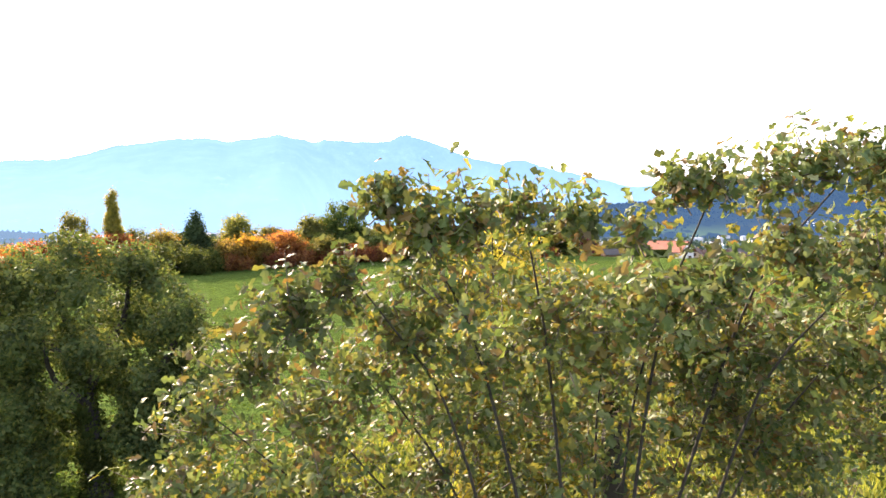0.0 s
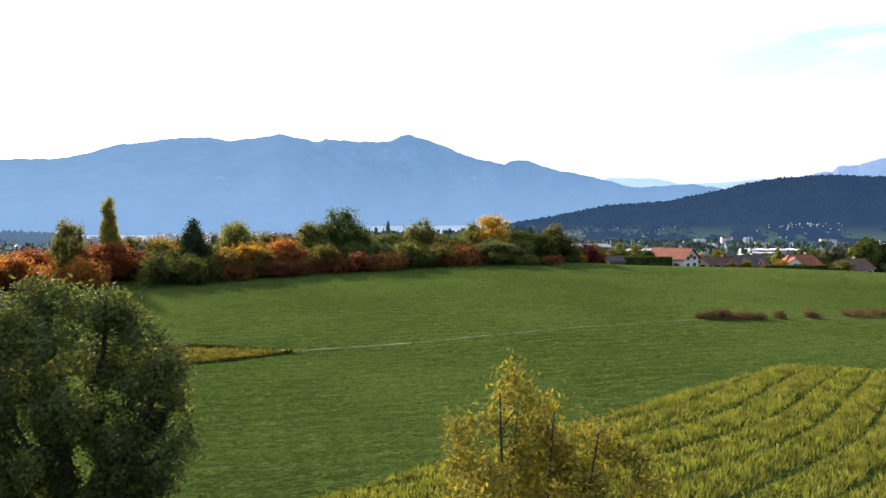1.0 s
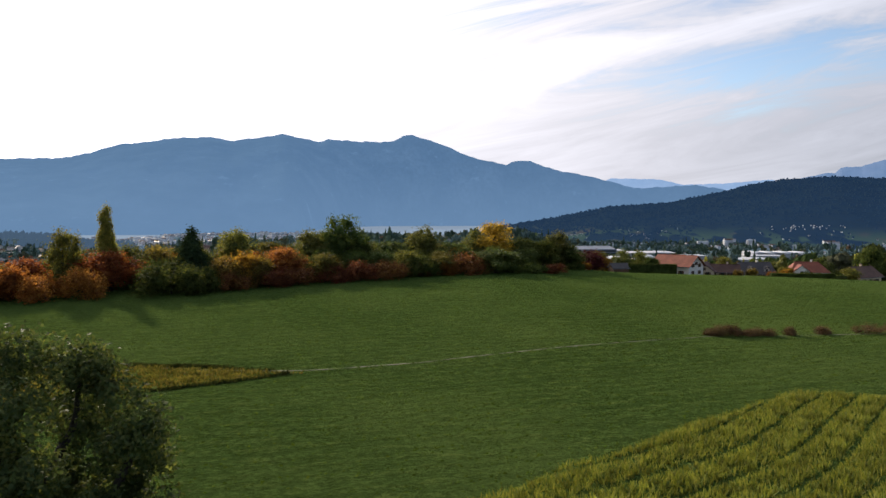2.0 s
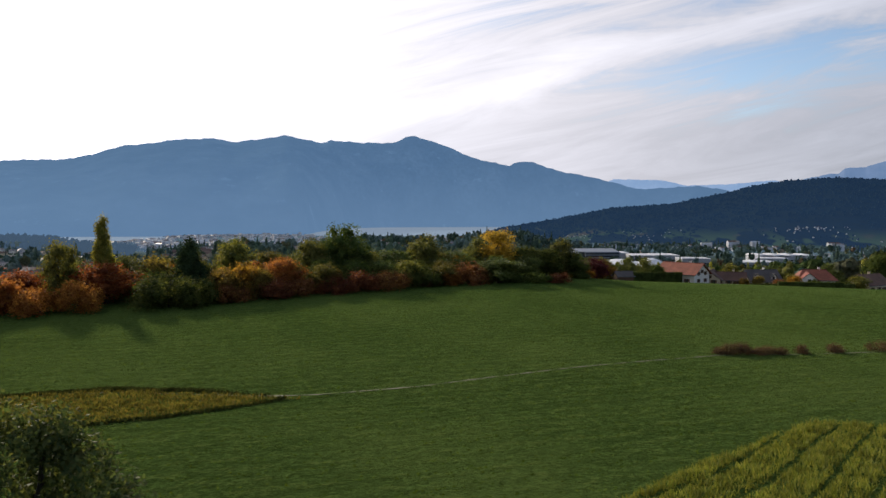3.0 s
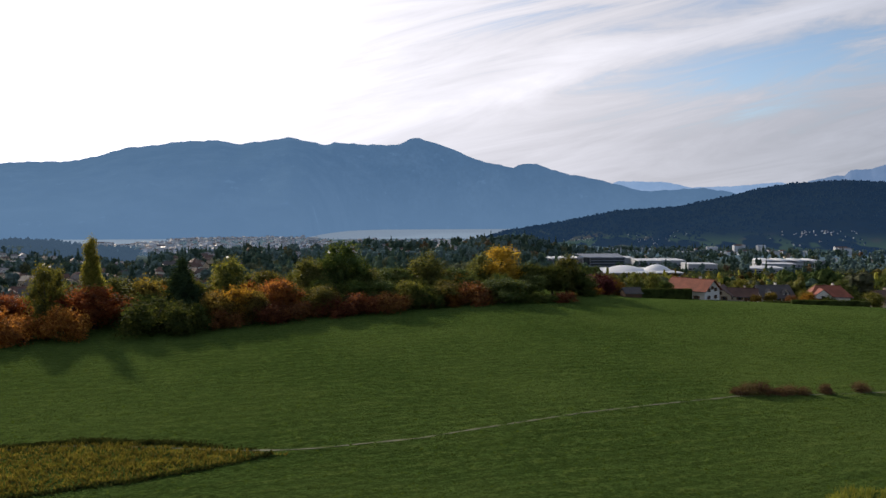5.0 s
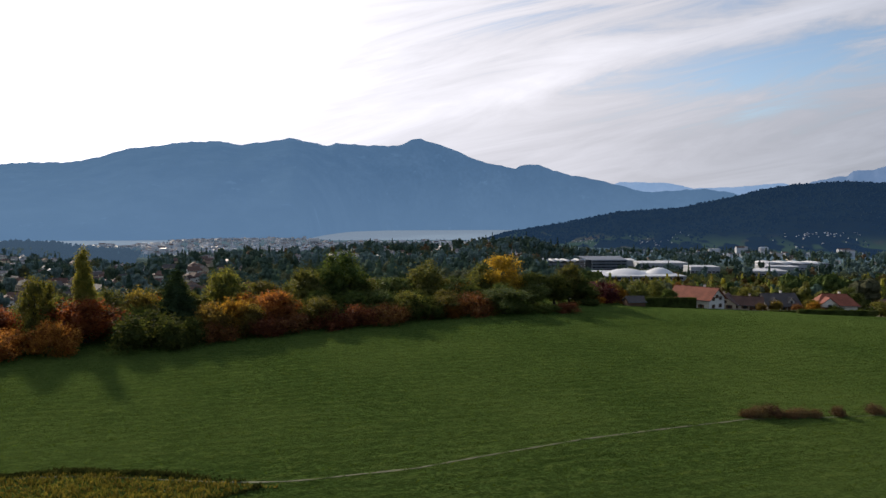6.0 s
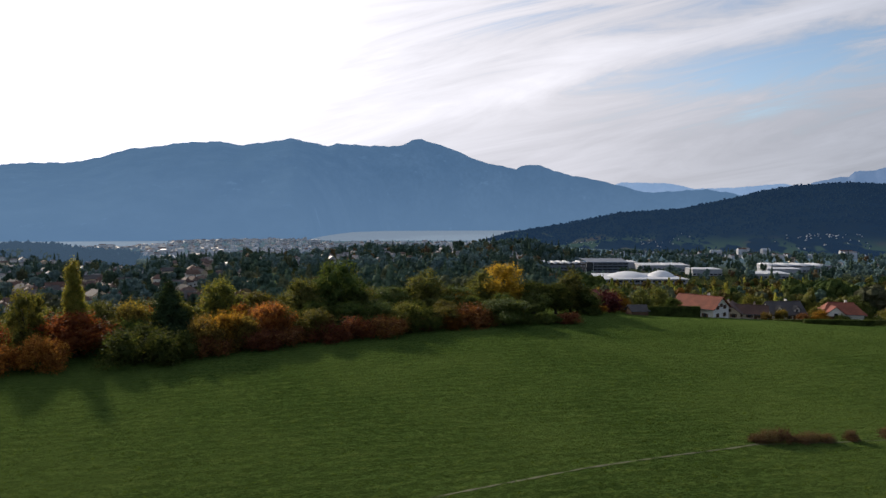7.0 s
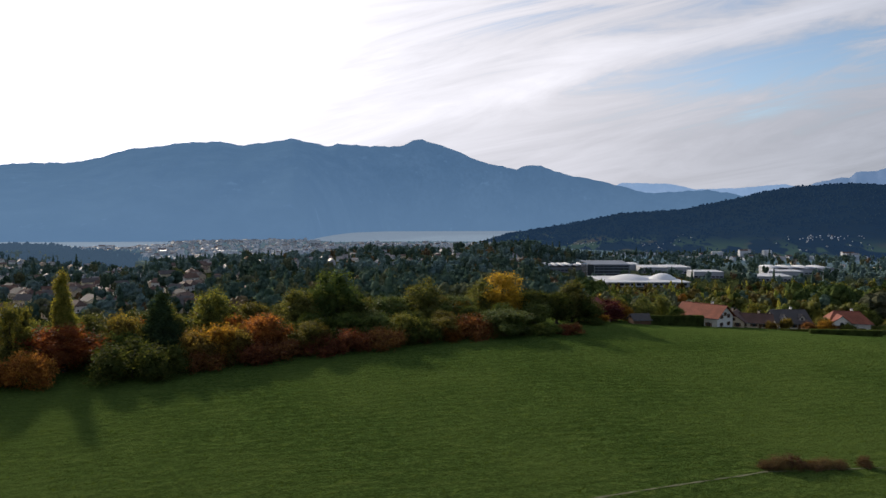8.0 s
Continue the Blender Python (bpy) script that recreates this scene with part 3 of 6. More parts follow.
def crown_blobs(kind, h, w, rng):
    """Blobs for a crown of height h and width w, from the ground up."""
    r = w / 2
    if kind == "round":
        lx, ly = rng.normal(size=2) * r * 0.16
        out = [(lx, ly, h * 0.50, r * 0.54, r * 0.54, h * 0.33), (-lx, -ly, h * 0.34, r * 0.5, r * 0.5, h * 0.22)]
        for i in range(22):
            a, e = rng.uniform(0, 2 * np.pi), rng.uniform(-1.0, 1.0)
            q = r * rng.uniform(0.16, 0.46)
            k = np.cos(e * 1.15) * rng.uniform(0.65, 1.3)
            out.append((np.cos(a) * k * (r - q), np.sin(a) * k * (r - q), h * 0.53 + e * (h * 0.44 - q * 0.8), q, q, q * 0.9))
        for i in range(5):
            a = rng.uniform(0, 6.28)
            q = r * rng.uniform(0.14, 0.26)
            out.append((lx + np.cos(a) * r * 0.34, ly + np.sin(a) * r * 0.34, h * rng.uniform(0.84, 0.99) - q, q, q, q * 1.3))
    elif kind == "bush":
        out = [(rng.normal() * r * 0.12, rng.normal() * r * 0.12, h * 0.36, r * 0.58, r * 0.58, h * 0.36)]
        for i in range(24):
            a = rng.uniform(0, 2 * np.pi)
            q = min(r, h) * rng.uniform(0.13, 0.36)
            e = rng.uniform(0.15, 1.0) ** 0.8
            k = np.sqrt(max(0.05, 1 - e * e * 0.8)) * (r - q * 0.8)
            out.append((np.cos(a) * k, np.sin(a) * k, max(q * 0.7, e * (h - q)), q, q, q))
    elif kind == "column":
        out = []
        for i in range(13):
            f = i / 12
            q = r * (0.45 + 0.6 * np.sin(np.pi * min(1, 0.12 + f * 0.85))) * rng.uniform(0.8, 1.1)
            out.append((rng.normal() * r * 0.2, rng.normal() * r * 0.2, h * (0.10 + 0.86 * f), q * 0.85, q * 0.85, h * 0.075))
    elif kind == "cone":
        out = []
        for i in range(12):
            f = i / 11
            q = r * (1.02 - f * 0.92)
            out.append((rng.normal() * q * 0.08, rng.normal() * q * 0.08, h * (0.10 + 0.86 * f), q * 0.85, q * 0.85, h * 0.07))
    return out


def tree(name, kind, h, w, leaf, n, size, seed, label, category="tree", bark="bark", clump=0.6, m=None, group="", core=0.52, stems=1):
    """A tree or bush at the origin: tapered trunk with limbs, and a crown of many leaves."""
    rng = np.random.default_rng(seed)
    ob = thing(name, label, category, group, m)
    B = crown_blobs(kind, h, w, rng)
    base = 0.035 * h if kind in ("round", "column") else 0.022 * h
    pieces = []
    for s in range(stems):
        foot = np.array([rng.normal() * 0.15 * (stems > 1), rng.normal() * 0.15 * (stems > 1), -0.3])
        P = bent(foot, (foot[0] * 3, foot[1] * 3, h * (0.72 if kind != "bush" else 0.5)), rng, 0.05, 8)
        pieces.append(tube(P, np.linspace(base / stems ** 0.5, base * 0.2, 8) * (1 + 0.5 * (np.arange(8) == 0)), 8))
    for b in B[1:9]:
        z0 = rng.uniform(0.25, 0.55) * min(h, b[2] + 1)
        pieces.append(tube(bent((0, 0, z0), b[:3], rng, 0.1, 5), np.linspace(base * 0.45, base * 0.1, 5), 5))
    part("trunk", mesh_data("trunk", *joined(pieces), [bark]), None, ob)
    part("crown", mesh_data("crown", *foliage(B, n, size, rng, clump, 9, core, 0.55, 0.6), [leaf]), None, ob)
    return ob


def box_bm(bm, x0, y0, z0, x1, y1, z1):
    vs = [bm.verts.new((x, y, z)) for z in (z0, z1) for x, y in ((x0, y0), (x1, y0), (x1, y1), (x0, y1))]
    for q in ((3, 2, 1, 0), (4, 5, 6, 7), (0, 1, 5, 4), (1, 2, 6, 5), (2, 3, 7, 6), (3, 0, 4, 7)):
        bm.faces.new([vs[i] for i in q])


def boxed(*boxes):
    bm = bmesh.new()
    for b in boxes:
        box_bm(bm, *b)
    return bm


# ---- the belt of trees along the meadow ----
BELT = "tree belt beyond the meadow"
KINDS = {
    "red_bush": ("bush", 7.0, 11.0, "leaf_red", 4752, 0.29, "orange-red autumn shrub at the edge of the meadow", "shrub"),
    "russet_bush": ("bush", 5.5, 9.0, "leaf_russet", 3798, 0.27, "dark russet-leaved shrub at the edge of the meadow", "shrub"),
    "green_bush": ("bush", 8.0, 13.0, "leaf_dark", 5382, 0.29, "broad dark green shrub at the edge of the meadow", "shrub"),
    "gold_bush": ("bush", 6.5, 8.5, "leaf_gold", 3798, 0.27, "golden-brown autumn shrub in the tree belt", "shrub"),
    "orange_bush": ("bush", 7.5, 9.0, "leaf_orange", 4113, 0.28, "orange autumn shrub in the tree belt", "shrub"),
    "olive_tree_round": ("round", 12.0, 9.5, "leaf_olive", 4752, 0.30, "olive-green broadleaf tree in the tree belt", "tree"),
    "lime_tree_round": ("round", 12.0, 9.0, "leaf_lime", 4752, 0.30, "yellow-green broadleaf tree in the tree belt", "tree"),
    "green_tree_round": ("round", 14.0, 11.0, "leaf_green", 5697, 0.31, "green broadleaf tree in the tree belt", "tree"),
    "dark_tree_round": ("round", 16.0, 13.0, "leaf_dark", 6651, 0.32, "large dark green broadleaf tree in the tree belt", "tree"),
    "yellow_tree_round": ("round", 15.0, 10.0, "leaf_yellow", 6012, 0.31, "tall bright golden-yellow tree in the tree belt", "tree"),
    "maroon_tree": ("round", 8.5, 8.5, "leaf_maroon", 4113, 0.27, "dark purple-leaved ornamental tree by the houses", "tree"),
    "poplar": ("column", 20.0, 4.2, "leaf_poplar", 4752, 0.29, "tall slender yellow-green poplar in the tree belt", "tree"),
    "conifer": ("cone", 14.0, 7.0, "leaf_needle", 5697, 0.29, "dark pointed conifer in the tree belt", "conifer"),
    "maple_red": ("round", 11.0, 11.0, "leaf_red", 5067, 0.30, "orange-red autumn tree in the tree belt", "tree"),
}
NAMES = {"olive_tree_round": "broadleaf_tree", "lime_tree_round": "broadleaf_tree", "green_tree_round": "broadleaf_tree", "dark_tree_round": "broadleaf_tree", "yellow_tree_round": "golden_tree", "maple_red": "autumn_tree", "maroon_tree": "purple_tree", "red_bush": "shrub", "russet_bush": "shrub", "green_bush": "shrub", "gold_bush": "shrub", "orange_bush": "shrub"}
TEMPLATE, COUNT = {}, {}


def plant(kind, x, y, h, w, rz=0.0):
    """One plant of the belt, h metres high and w wide; three of each kind are built, the others are copies of them."""
    shape, h0, w0, leaf, n, size, label, cat = KINDS[kind]
    gx, gy, gz, k = (float(v) for v in drawn_in(x, y, land(x, y)))
    m = Matrix.LocRotScale((gx, gy, gz - 0.1), Euler((0, 0, rz)), (w / w0 * k, w / w0 * k, h / h0 * k))
    COUNT[kind] = COUNT.get(kind, 0) + 1
    key = (kind, COUNT[kind] % 3)
    if key not in TEMPLATE:
        slim = shape in ("cone", "column")
        TEMPLATE[key] = tree(NAMES.get(kind, kind), shape, h0, w0, leaf, int(n * (3 if slim else 1.5)), size * (0.72 if slim else 0.8), len(TEMPLATE) + 11, label, cat, group=BELT, clump=0.36 if slim else 0.62, core=0.62 if slim else 0.48)
        TEMPLATE[key].matrix_basis = m
        return TEMPLATE[key]
    base = TEMPLATE[key]
    keep = base.matrix_basis.copy()
    base.matrix_basis = Matrix.Identity(4)
    ob = copy_thing(base, m)
    base.matrix_basis = keep
    return ob


NEAR_END = [
    ("red_bush", -93.0, 162.5, 6.2, 12.6), ("maple_red", -104.8, 174.6, 8.9, 13.8), ("olive_tree_round", -95.8, 175.6, 15.8, 8.5),
    ("poplar", -89.7, 184.8, 21.2, 3.8), ("poplar", -88.7, 186.6, 14.6, 2.8), ("maple_red", -85.4, 178.2, 10.3, 17.3),
    ("red_bush", -85.0, 165.5, 7.2, 10.2), ("lime_tree_round", -95.5, 185.2, 10.5, 9.8), ("lime_tree_round", -85.8, 190.9, 10.6, 12.7),
    ("green_bush", -68.0, 173.5, 8.2, 19.2), ("green_bush", -61.7, 175.4, 7.0, 12.4), ("gold_bush", -79.4, 191.9, 10.2, 10.2),
    ("conifer", -70.5, 194.3, 15.2, 12.8), ("olive_tree_round", -63.0, 207.9, 14.3, 12.2), ("gold_bush", -56.5, 182.6, 8.4, 9.7),
    ("orange_bush", -54.4, 187.3, 9.0, 11.5), ("gold_bush", -50.7, 187.5, 7.5, 9.9), ("maple_red", -45.6, 196.8, 9.6, 12.6),
    ("russet_bush", -46.4, 188.1, 5.0, 11.6), ("russet_bush", -40.7, 192.2, 4.5, 11.9),
]
MIDDLE = [
    ("lime_tree_round", -43.2, 218.3, 13.9, 12.4), ("dark_tree_round", -33.8, 224.8, 18.2, 16.0), ("green_tree_round", -27.6, 225.4, 10.1, 12.1),
    ("olive_tree_round", -34.1, 197.4, 7.8, 10.4), ("russet_bush", -31.6, 196.6, 5.1, 10.4), ("russet_bush", -24.3, 200.0, 5.2, 10.6),
    ("russet_bush", -16.7, 203.5, 5.2, 10.8), ("green_tree_round", -19.5, 235.2, 10.2, 14.7), ("lime_tree_round", -8.4, 238.9, 14.6, 12.8),
    ("green_bush", -7.3, 210.5, 6.7, 11.2), ("olive_tree_round", -12.3, 210.5, 7.8, 9.3), ("green_tree_round", 1.2, 243.9, 9.0, 14.0),
    ("olive_tree_round", -1.5, 215.6, 6.6, 9.6), ("russet_bush", 6.3, 218.8, 6.8, 12.8), ("orange_bush", 0.2, 213.8, 4.3, 7.6),
    ("yellow_tree_round", 17.6, 250.0, 16.0, 13.9), ("lime_tree_round", 10.8, 250.7, 13.1, 9.9), ("green_tree_round", 15.6, 222.5, 7.6, 17.8),
    ("dark_tree_round", 27.1, 249.4, 11.1, 14.7), ("dark_tree_round", 34.9, 251.3, 10.6, 13.5),
]
FAR_END = [
    ("lime_tree_round", 40.8, 257.5, 14.0, 9.7), ("dark_tree_round", 45.8, 259.4, 9.3, 12.6), ("olive_tree_round", 11.6, 219.7, 3.0, 7.8),
    ("red_bush", -102.8, 163.3, 8.1, 12.9), ("olive_tree_round", -111.4, 169.2, 8.0, 11.9), ("dark_tree_round", -116.2, 164.1, 7.1, 13.0),
    ("red_bush", -108.2, 159.7, 5.3, 12.3), ("green_bush", -113.7, 156.9, 5.4, 12.0), ("lime_tree_round", -110.5, 184.2, 5.9, 9.6),
    ("green_tree_round", -107.6, 188.9, 7.0, 9.9), ("olive_tree_round", -77.3, 197.9, 7.5, 10.5), ("green_tree_round", -68.2, 207.9, 6.7, 11.1),
    ("dark_tree_round", -58.4, 219.9, 6.0, 11.7), ("green_tree_round", -49.4, 226.4, 6.4, 12.1), ("olive_tree_round", -80.3, 183.9, 7.5, 8.1),
    ("green_tree_round", -23.1, 225.3, 7.4, 12.0), ("maroon_tree", 56.3, 269.4, 8.1, 11.1), ("orange_bush", 49.2, 260.9, 3.0, 9.4),
]
UNDER = [("green_bush", 20.2, 225.3, 3.7, 10.1), ("green_bush", 28.4, 227.6, 3.4, 10.1), ("russet_bush", 35.7, 230.3, 3.1, 8.2), ("green_bush", 46.0, 255.0, 3.0, 10.0), ("russet_bush", -100.0, 168.0, 3.0, 11.0), ("green_bush", 9.2, 221.6, 4.0, 8.2), ("russet_bush", -7.3, 212.5, 3.8, 7.3), ("russet_bush", -54.9, 180.4, 4.5, 9.2), ("gold_bush", -32.9, 199.7, 6.3, 7.3), ("olive_tree_round", -26.0, 232.0, 7.6, 9.0)]
SECOND_ROW = [("gold_bush", -98.0, 188.0, 7.5, 10.0), ("olive_tree_round", -90.0, 196.0, 8.7, 10.0), ("orange_bush", -79.0, 200.0, 7.4, 9.0), ("lime_tree_round", -74.0, 205.0, 11.0, 8.5), ("green_tree_round", -82.0, 206.0, 9.0, 12.0), ("gold_bush", -66.0, 213.0, 8.1, 10.0), ("olive_tree_round", -54.0, 214.0, 10.1, 11.0), ("red_bush", -57.0, 208.0, 7.0, 9.0), ("lime_tree_round", -46.0, 222.0, 9.6, 10.0), ("green_tree_round", -38.0, 229.0, 12.6, 12.0), ("olive_tree_round", -26.0, 236.0, 9.1, 11.0), ("green_tree_round", -14.0, 241.0, 9.5, 11.0), ("gold_bush", -16.0, 234.0, 7.1, 8.0), ("olive_tree_round", -2.0, 247.0, 8.7, 10.0), ("orange_bush", 4.0, 243.0, 7.4, 8.0), ("lime_tree_round", 8.0, 256.0, 9.2, 9.0), ("dark_tree_round", 23.0, 256.0, 9.0, 11.0), ("gold_bush", 20.0, 247.0, 6.1, 8.0), ("green_tree_round", 38.0, 262.0, 8.0, 10.0), ("conifer", -22.0, 222.0, 6.6, 5.0), ("dark_tree_round", -39.0, 226.0, 13.5, 13.0), ("dark_tree_round", -28.0, 212.0, 8.0, 11.0), ("green_tree_round", -19.5, 214.0, 7.5, 10.0), ("dark_tree_round", -10.0, 218.0, 7.5, 10.0), ("olive_tree_round", -2.0, 223.0, 7.0, 9.0), ("dark_tree_round", 6.0, 228.0, 8.0, 10.0), ("dark_tree_round", -37.0, 208.0, 8.5, 10.0), ("olive_tree_round", -45.5, 203.0, 8.5, 10.0), ("orange_bush", -52.5, 197.0, 7.5, 9.0), ("gold_bush", -59.5, 190.0, 7.5, 9.0), ("dark_tree_round", 15.0, 233.0, 8.0, 10.0), ("green_tree_round", 27.0, 241.0, 8.0, 10.0), ("green_bush", -75.0, 186.0, 7.5, 12.0)]
turn = random.Random(4)
for stretch in (NEAR_END, MIDDLE, FAR_END, UNDER, SECOND_ROW):
    for kind, x, y, h, w in stretch:
        plant(kind, x, y, h, w, turn.uniform(0, 6.28))


# ---- trees close to the camera ----
def limbs(ob, stems, bark, rng, sides=9):
    """Trunk and limbs as parts: each stem is a list of points and the radii at its two ends."""
    for i, (pts, r0, r1) in enumerate(stems):
        P = np.asarray(pts, float)
        t = np.linspace(0, len(P) - 1, 4 * len(P))
        Q = np.stack([np.interp(t, np.arange(len(P)), P[:, k]) for k in range(3)], 1)
        Q[1:-1] = (Q[:-2] + 2 * Q[1:-1] + Q[2:]) / 4
        Q += rng.normal(size=Q.shape) * r0 * 0.12
        part("trunk" if i == 0 else "limb", mesh_data("limb", *tube(Q, np.linspace(r0, r1, len(Q)), sides), [bark]), None, ob)


def walnut_tree():
    rng = np.random.default_rng(21)
    x, y = -21.0, 40.6
    k, kz, up = 0.92, 0.80, 1.9   # breadth and height of the crown, and its lift above the bare foot
    z = float(land(x, y))
    ob = thing("walnut_tree", "large old olive-green tree with dark forked trunk at the meadow's edge", "tree", m=pose(x, y, z))
    stems = [
        ([(0, 0, -0.4), (-0.3, 0, 2.5), (-0.9, 0.2, 6), (-1.7, 0.2, 10.3), (-2.4, 0, 13.5)], 0.78, 0.16),
        ([(0.1, 0, 1.2), (1.6, -0.2, 3.2), (3.2, -0.3, 4.8), (5.2, -0.4, 9.0), (6.4, -0.3, 11.8)], 0.5, 0.12),
        ([(-0.8, 0.2, 5.5), (0.4, 0.4, 8.5), (1.8, 0.6, 11.5), (2.2, 0.4, 14.6)], 0.36, 0.09),
        ([(-1.2, 0.2, 8.0), (-3.6, -0.4, 9.8), (-5.8, -0.8, 12.0)], 0.34, 0.08),
        ([(-0.4, 0, 3.6), (-3.4, 0.8, 5.2), (-6.6, 1.0, 7.4)], 0.32, 0.08),
        ([(2.6, -0.3, 4.4), (5.0, -1.2, 5.0), (7.2, -1.4, 6.4)], 0.24, 0.06),
        ([(-0.6, 0, 5.0), (-0.8, 2.8, 8.0), (-0.6, 4.6, 11.0)], 0.3, 0.08),
        ([(-0.5, 0, 4.6), (-1.2, -2.8, 7.2), (-1.0, -4.2, 10.0)], 0.28, 0.08),
    ]
    stems = [([(p[0] * k, p[1] * k, p[2] * kz + up) for p in pts], r0 * 0.9, r1) for pts, r0, r1 in stems]
    stems[0][0].insert(0, (0.05, 0, -0.4))
    limbs(ob, stems, "bark", rng)
    # the lobes of the crown: offset from the foot and size
    rim = [(6.8, -1.2, 6.2, 1.75), (5.6, -0.4, 3.6, 1.5), (6.2, -0.4, 11.6, 1.7), (5.2, 0.2, 9.6, 1.9), (3.6, 0.5, 13.6, 2), (2, 0.4, 15.4, 2), (-1.4, 0, 15.8, 2.2), (-4.5, 0, 14.6, 2.25), (-6.8, 0, 12, 2.3), (-7.4, 0.6, 8.6, 2.2), (-6.2, 0.8, 5.6, 2.1), (3.8, 1.5, 6.8, 1.65)]
    body = [(1.4, -3.4, 9.5, 2), (-2.6, -4.2, 10.4, 2.2), (0.2, -2.8, 13.2, 2.2), (-0.4, 4.6, 11.4, 2.4), (-4.2, -2, 3.4, 2.4), (-6.8, -1, 2.6, 2.2), (2, 1.6, 10.8, 1.9), (-4.6, 0.6, 9.2, 2.3)]
    skirt = [(2.8, -1.6, 2.6, 1.6), (-3.2, -2.4, 5.2, 1.9), (-3.6, -2.6, 7.6, 1.9), (3.6, -1.6, 4.8, 1.4), (4.6, -1.2, 1.4, 1.8), (-5, 0.4, 12.6, 2.2), (2.2, 0.6, 5.6, 1.4), (1.2, 1, 7.6, 1.5), (3.6, -1, 1.8, 1.5), (-3.6, -1.6, 1.2, 2.3), (-7, -0.6, 0.8, 2.2), (-8, 0, 5, 1.9)]
    blobs = [(a, b, c, r, r, r * 0.84) for a, b, c, r in rim + body + skirt]
    for i in range(16):
        a, e = rng.uniform(0, 6.28), rng.uniform(-0.85, 0.97)
        f = np.sqrt(1 - e * e) * rng.uniform(0.7, 1.02)
        r = rng.uniform(0.7, 1.35)
        blobs.append((-0.6 + np.cos(a) * f * 8.0, np.sin(a) * f * 6.5, 9.8 + e * 6.4, r, r, r * 0.8))
    blobs += [(a, b, c, r, r, r * 0.8) for a, b, c, r in ((-3.5, -2.2, -1.2, 2.0), (-6.6, -1.0, -1.4, 2.0), (-0.8, 2.0, -1.2, 1.8), (-4.5, 2.6, 0.4, 2.4), (-4.0, 2.6, 3.4, 2.2), (1.6, 2.8, 2.0, 2.1), (1.8, 2.8, 5.0, 2.0), (-1.5, 3.0, 6.5, 2.2), (2.8, 2.4, -1.0, 2.0))]
    blobs = [(b[0] * k, b[1] * k, b[2] * kz + up, *(0.95 * k * v for v in b[3:])) for b in blobs]
    V, F = foliage(blobs, 72000, 0.145, rng, 0.24, 10, 0.36, 0.5, 0.35)
    part("crown", mesh_data("crown", V, F, ["leaf_walnut"]), None, ob)
    # ivy over the trunk and the big fork
    climb = [(-0.05 - 0.17 * h, 0.02 * h, h, 1.1 - 0.04 * h, 1.1 - 0.04 * h, 0.6) for h in np.arange(0.3, 11, 0.55)] + [(0.4 + 0.62 * g, -0.3, 1.6 + 0.75 * g, 0.6, 0.6, 0.5) for g in np.arange(0, 8.5, 0.6)]
    climb = [(b[0] * k, b[1] * k, b[2] * kz + up, *(k * v for v in b[3:])) for b in climb] + [(0, 0, h, 1.0, 1.0, 0.6) for h in np.arange(0.2, 2.8, 0.5)]
    part("ivy", mesh_data("ivy", *foliage(climb, 9000, 0.11, rng, 0.12, 6, 0.8, 0.6, 0.7), ["leaf_dark"]), None, ob, "dark green ivy on the trunk")
    return ob


def locust_tree():
    rng = np.random.default_rng(22)
    x, y = 1.5, 14.2
    z = float(land(x, y))
    ob = thing("locust_tree", "feathery yellow-leaved young tree with several thin stems", "tree", m=pose(x, y, z))
    top = 16.45 - z
    leaders = [(-0.45, 0.0, top), (0.5, 0.2, top - 0.3), (1.2, -0.1, top - 0.65), (-1.2, 0.3, top - 0.6), (2.1, 0.4, top - 1.2), (-0.1, 0.3, top - 0.15), (0.1, -0.8, top - 1.6), (0.2, 1.0, top - 1.2), (-0.9, -0.5, top - 2.2), (1.1, -0.9, top - 2.3), (3.0, 0.2, top - 3.0)]
    stems, blobs = [], []
    for i, (a, b, c) in enumerate(leaders):
        foot = (a * 0.2, b * 0.2, -0.3)
        stems.append(([foot, (a * 0.45, b * 0.5, c * 0.35), (a * 0.85, b * 0.9, c * 0.7), (a, b, c - 0.1)], 0.11 if i < 3 else 0.07, 0.012))
        for k in range(17):
            f = 0.28 + 0.72 * k / 16
            w = 0.14 + 0.75 * (1 - f) ** 0.6
            px, py, pz = a * (0.25 + 0.75 * f) + rng.normal() * w * 0.75, b * (0.25 + 0.75 * f) + rng.normal() * w * 0.75, c * f + rng.normal() * 0.12
            r = 0.22 + 0.30 * (1 - f) ** 0.7
            blobs.append((px, py, pz, r * 1.2, r * 1.2, r * 0.8))
            if k % 2:
                stems.append(([(a * (0.2 + 0.75 * f), b * (0.2 + 0.75 * f), c * f - 0.25), (px, py, pz)], 0.018, 0.005))
    for i in range(52):
        d = rng.normal(size=3)
        d *= rng.random() ** 0.4 / np.linalg.norm(d)
        blobs.append((0.65 + d[0] * 2.5, d[1] * 1.6, top - 2.8 + d[2] * 2.0, 0.40, 0.40, 0.32))
    limbs(ob, stems[:1], "bark", rng, 7)
    pieces = [tube(bent(s[0][0], s[0][-1], rng, 0.06, 6), np.linspace(s[1], s[2], 6), 5) for s in stems[1:]]
    part("branch_work", mesh_data("branch_work", *joined(pieces), ["bark"]), None, ob)
    V, F = foliage(blobs, 112000, 0.058, rng, 0.12, 12, 0, 0.36, 0.1, 0.8)
    part("crown", mesh_data("crown", V, F, ["leaf_locust"]), None, ob)
    return ob


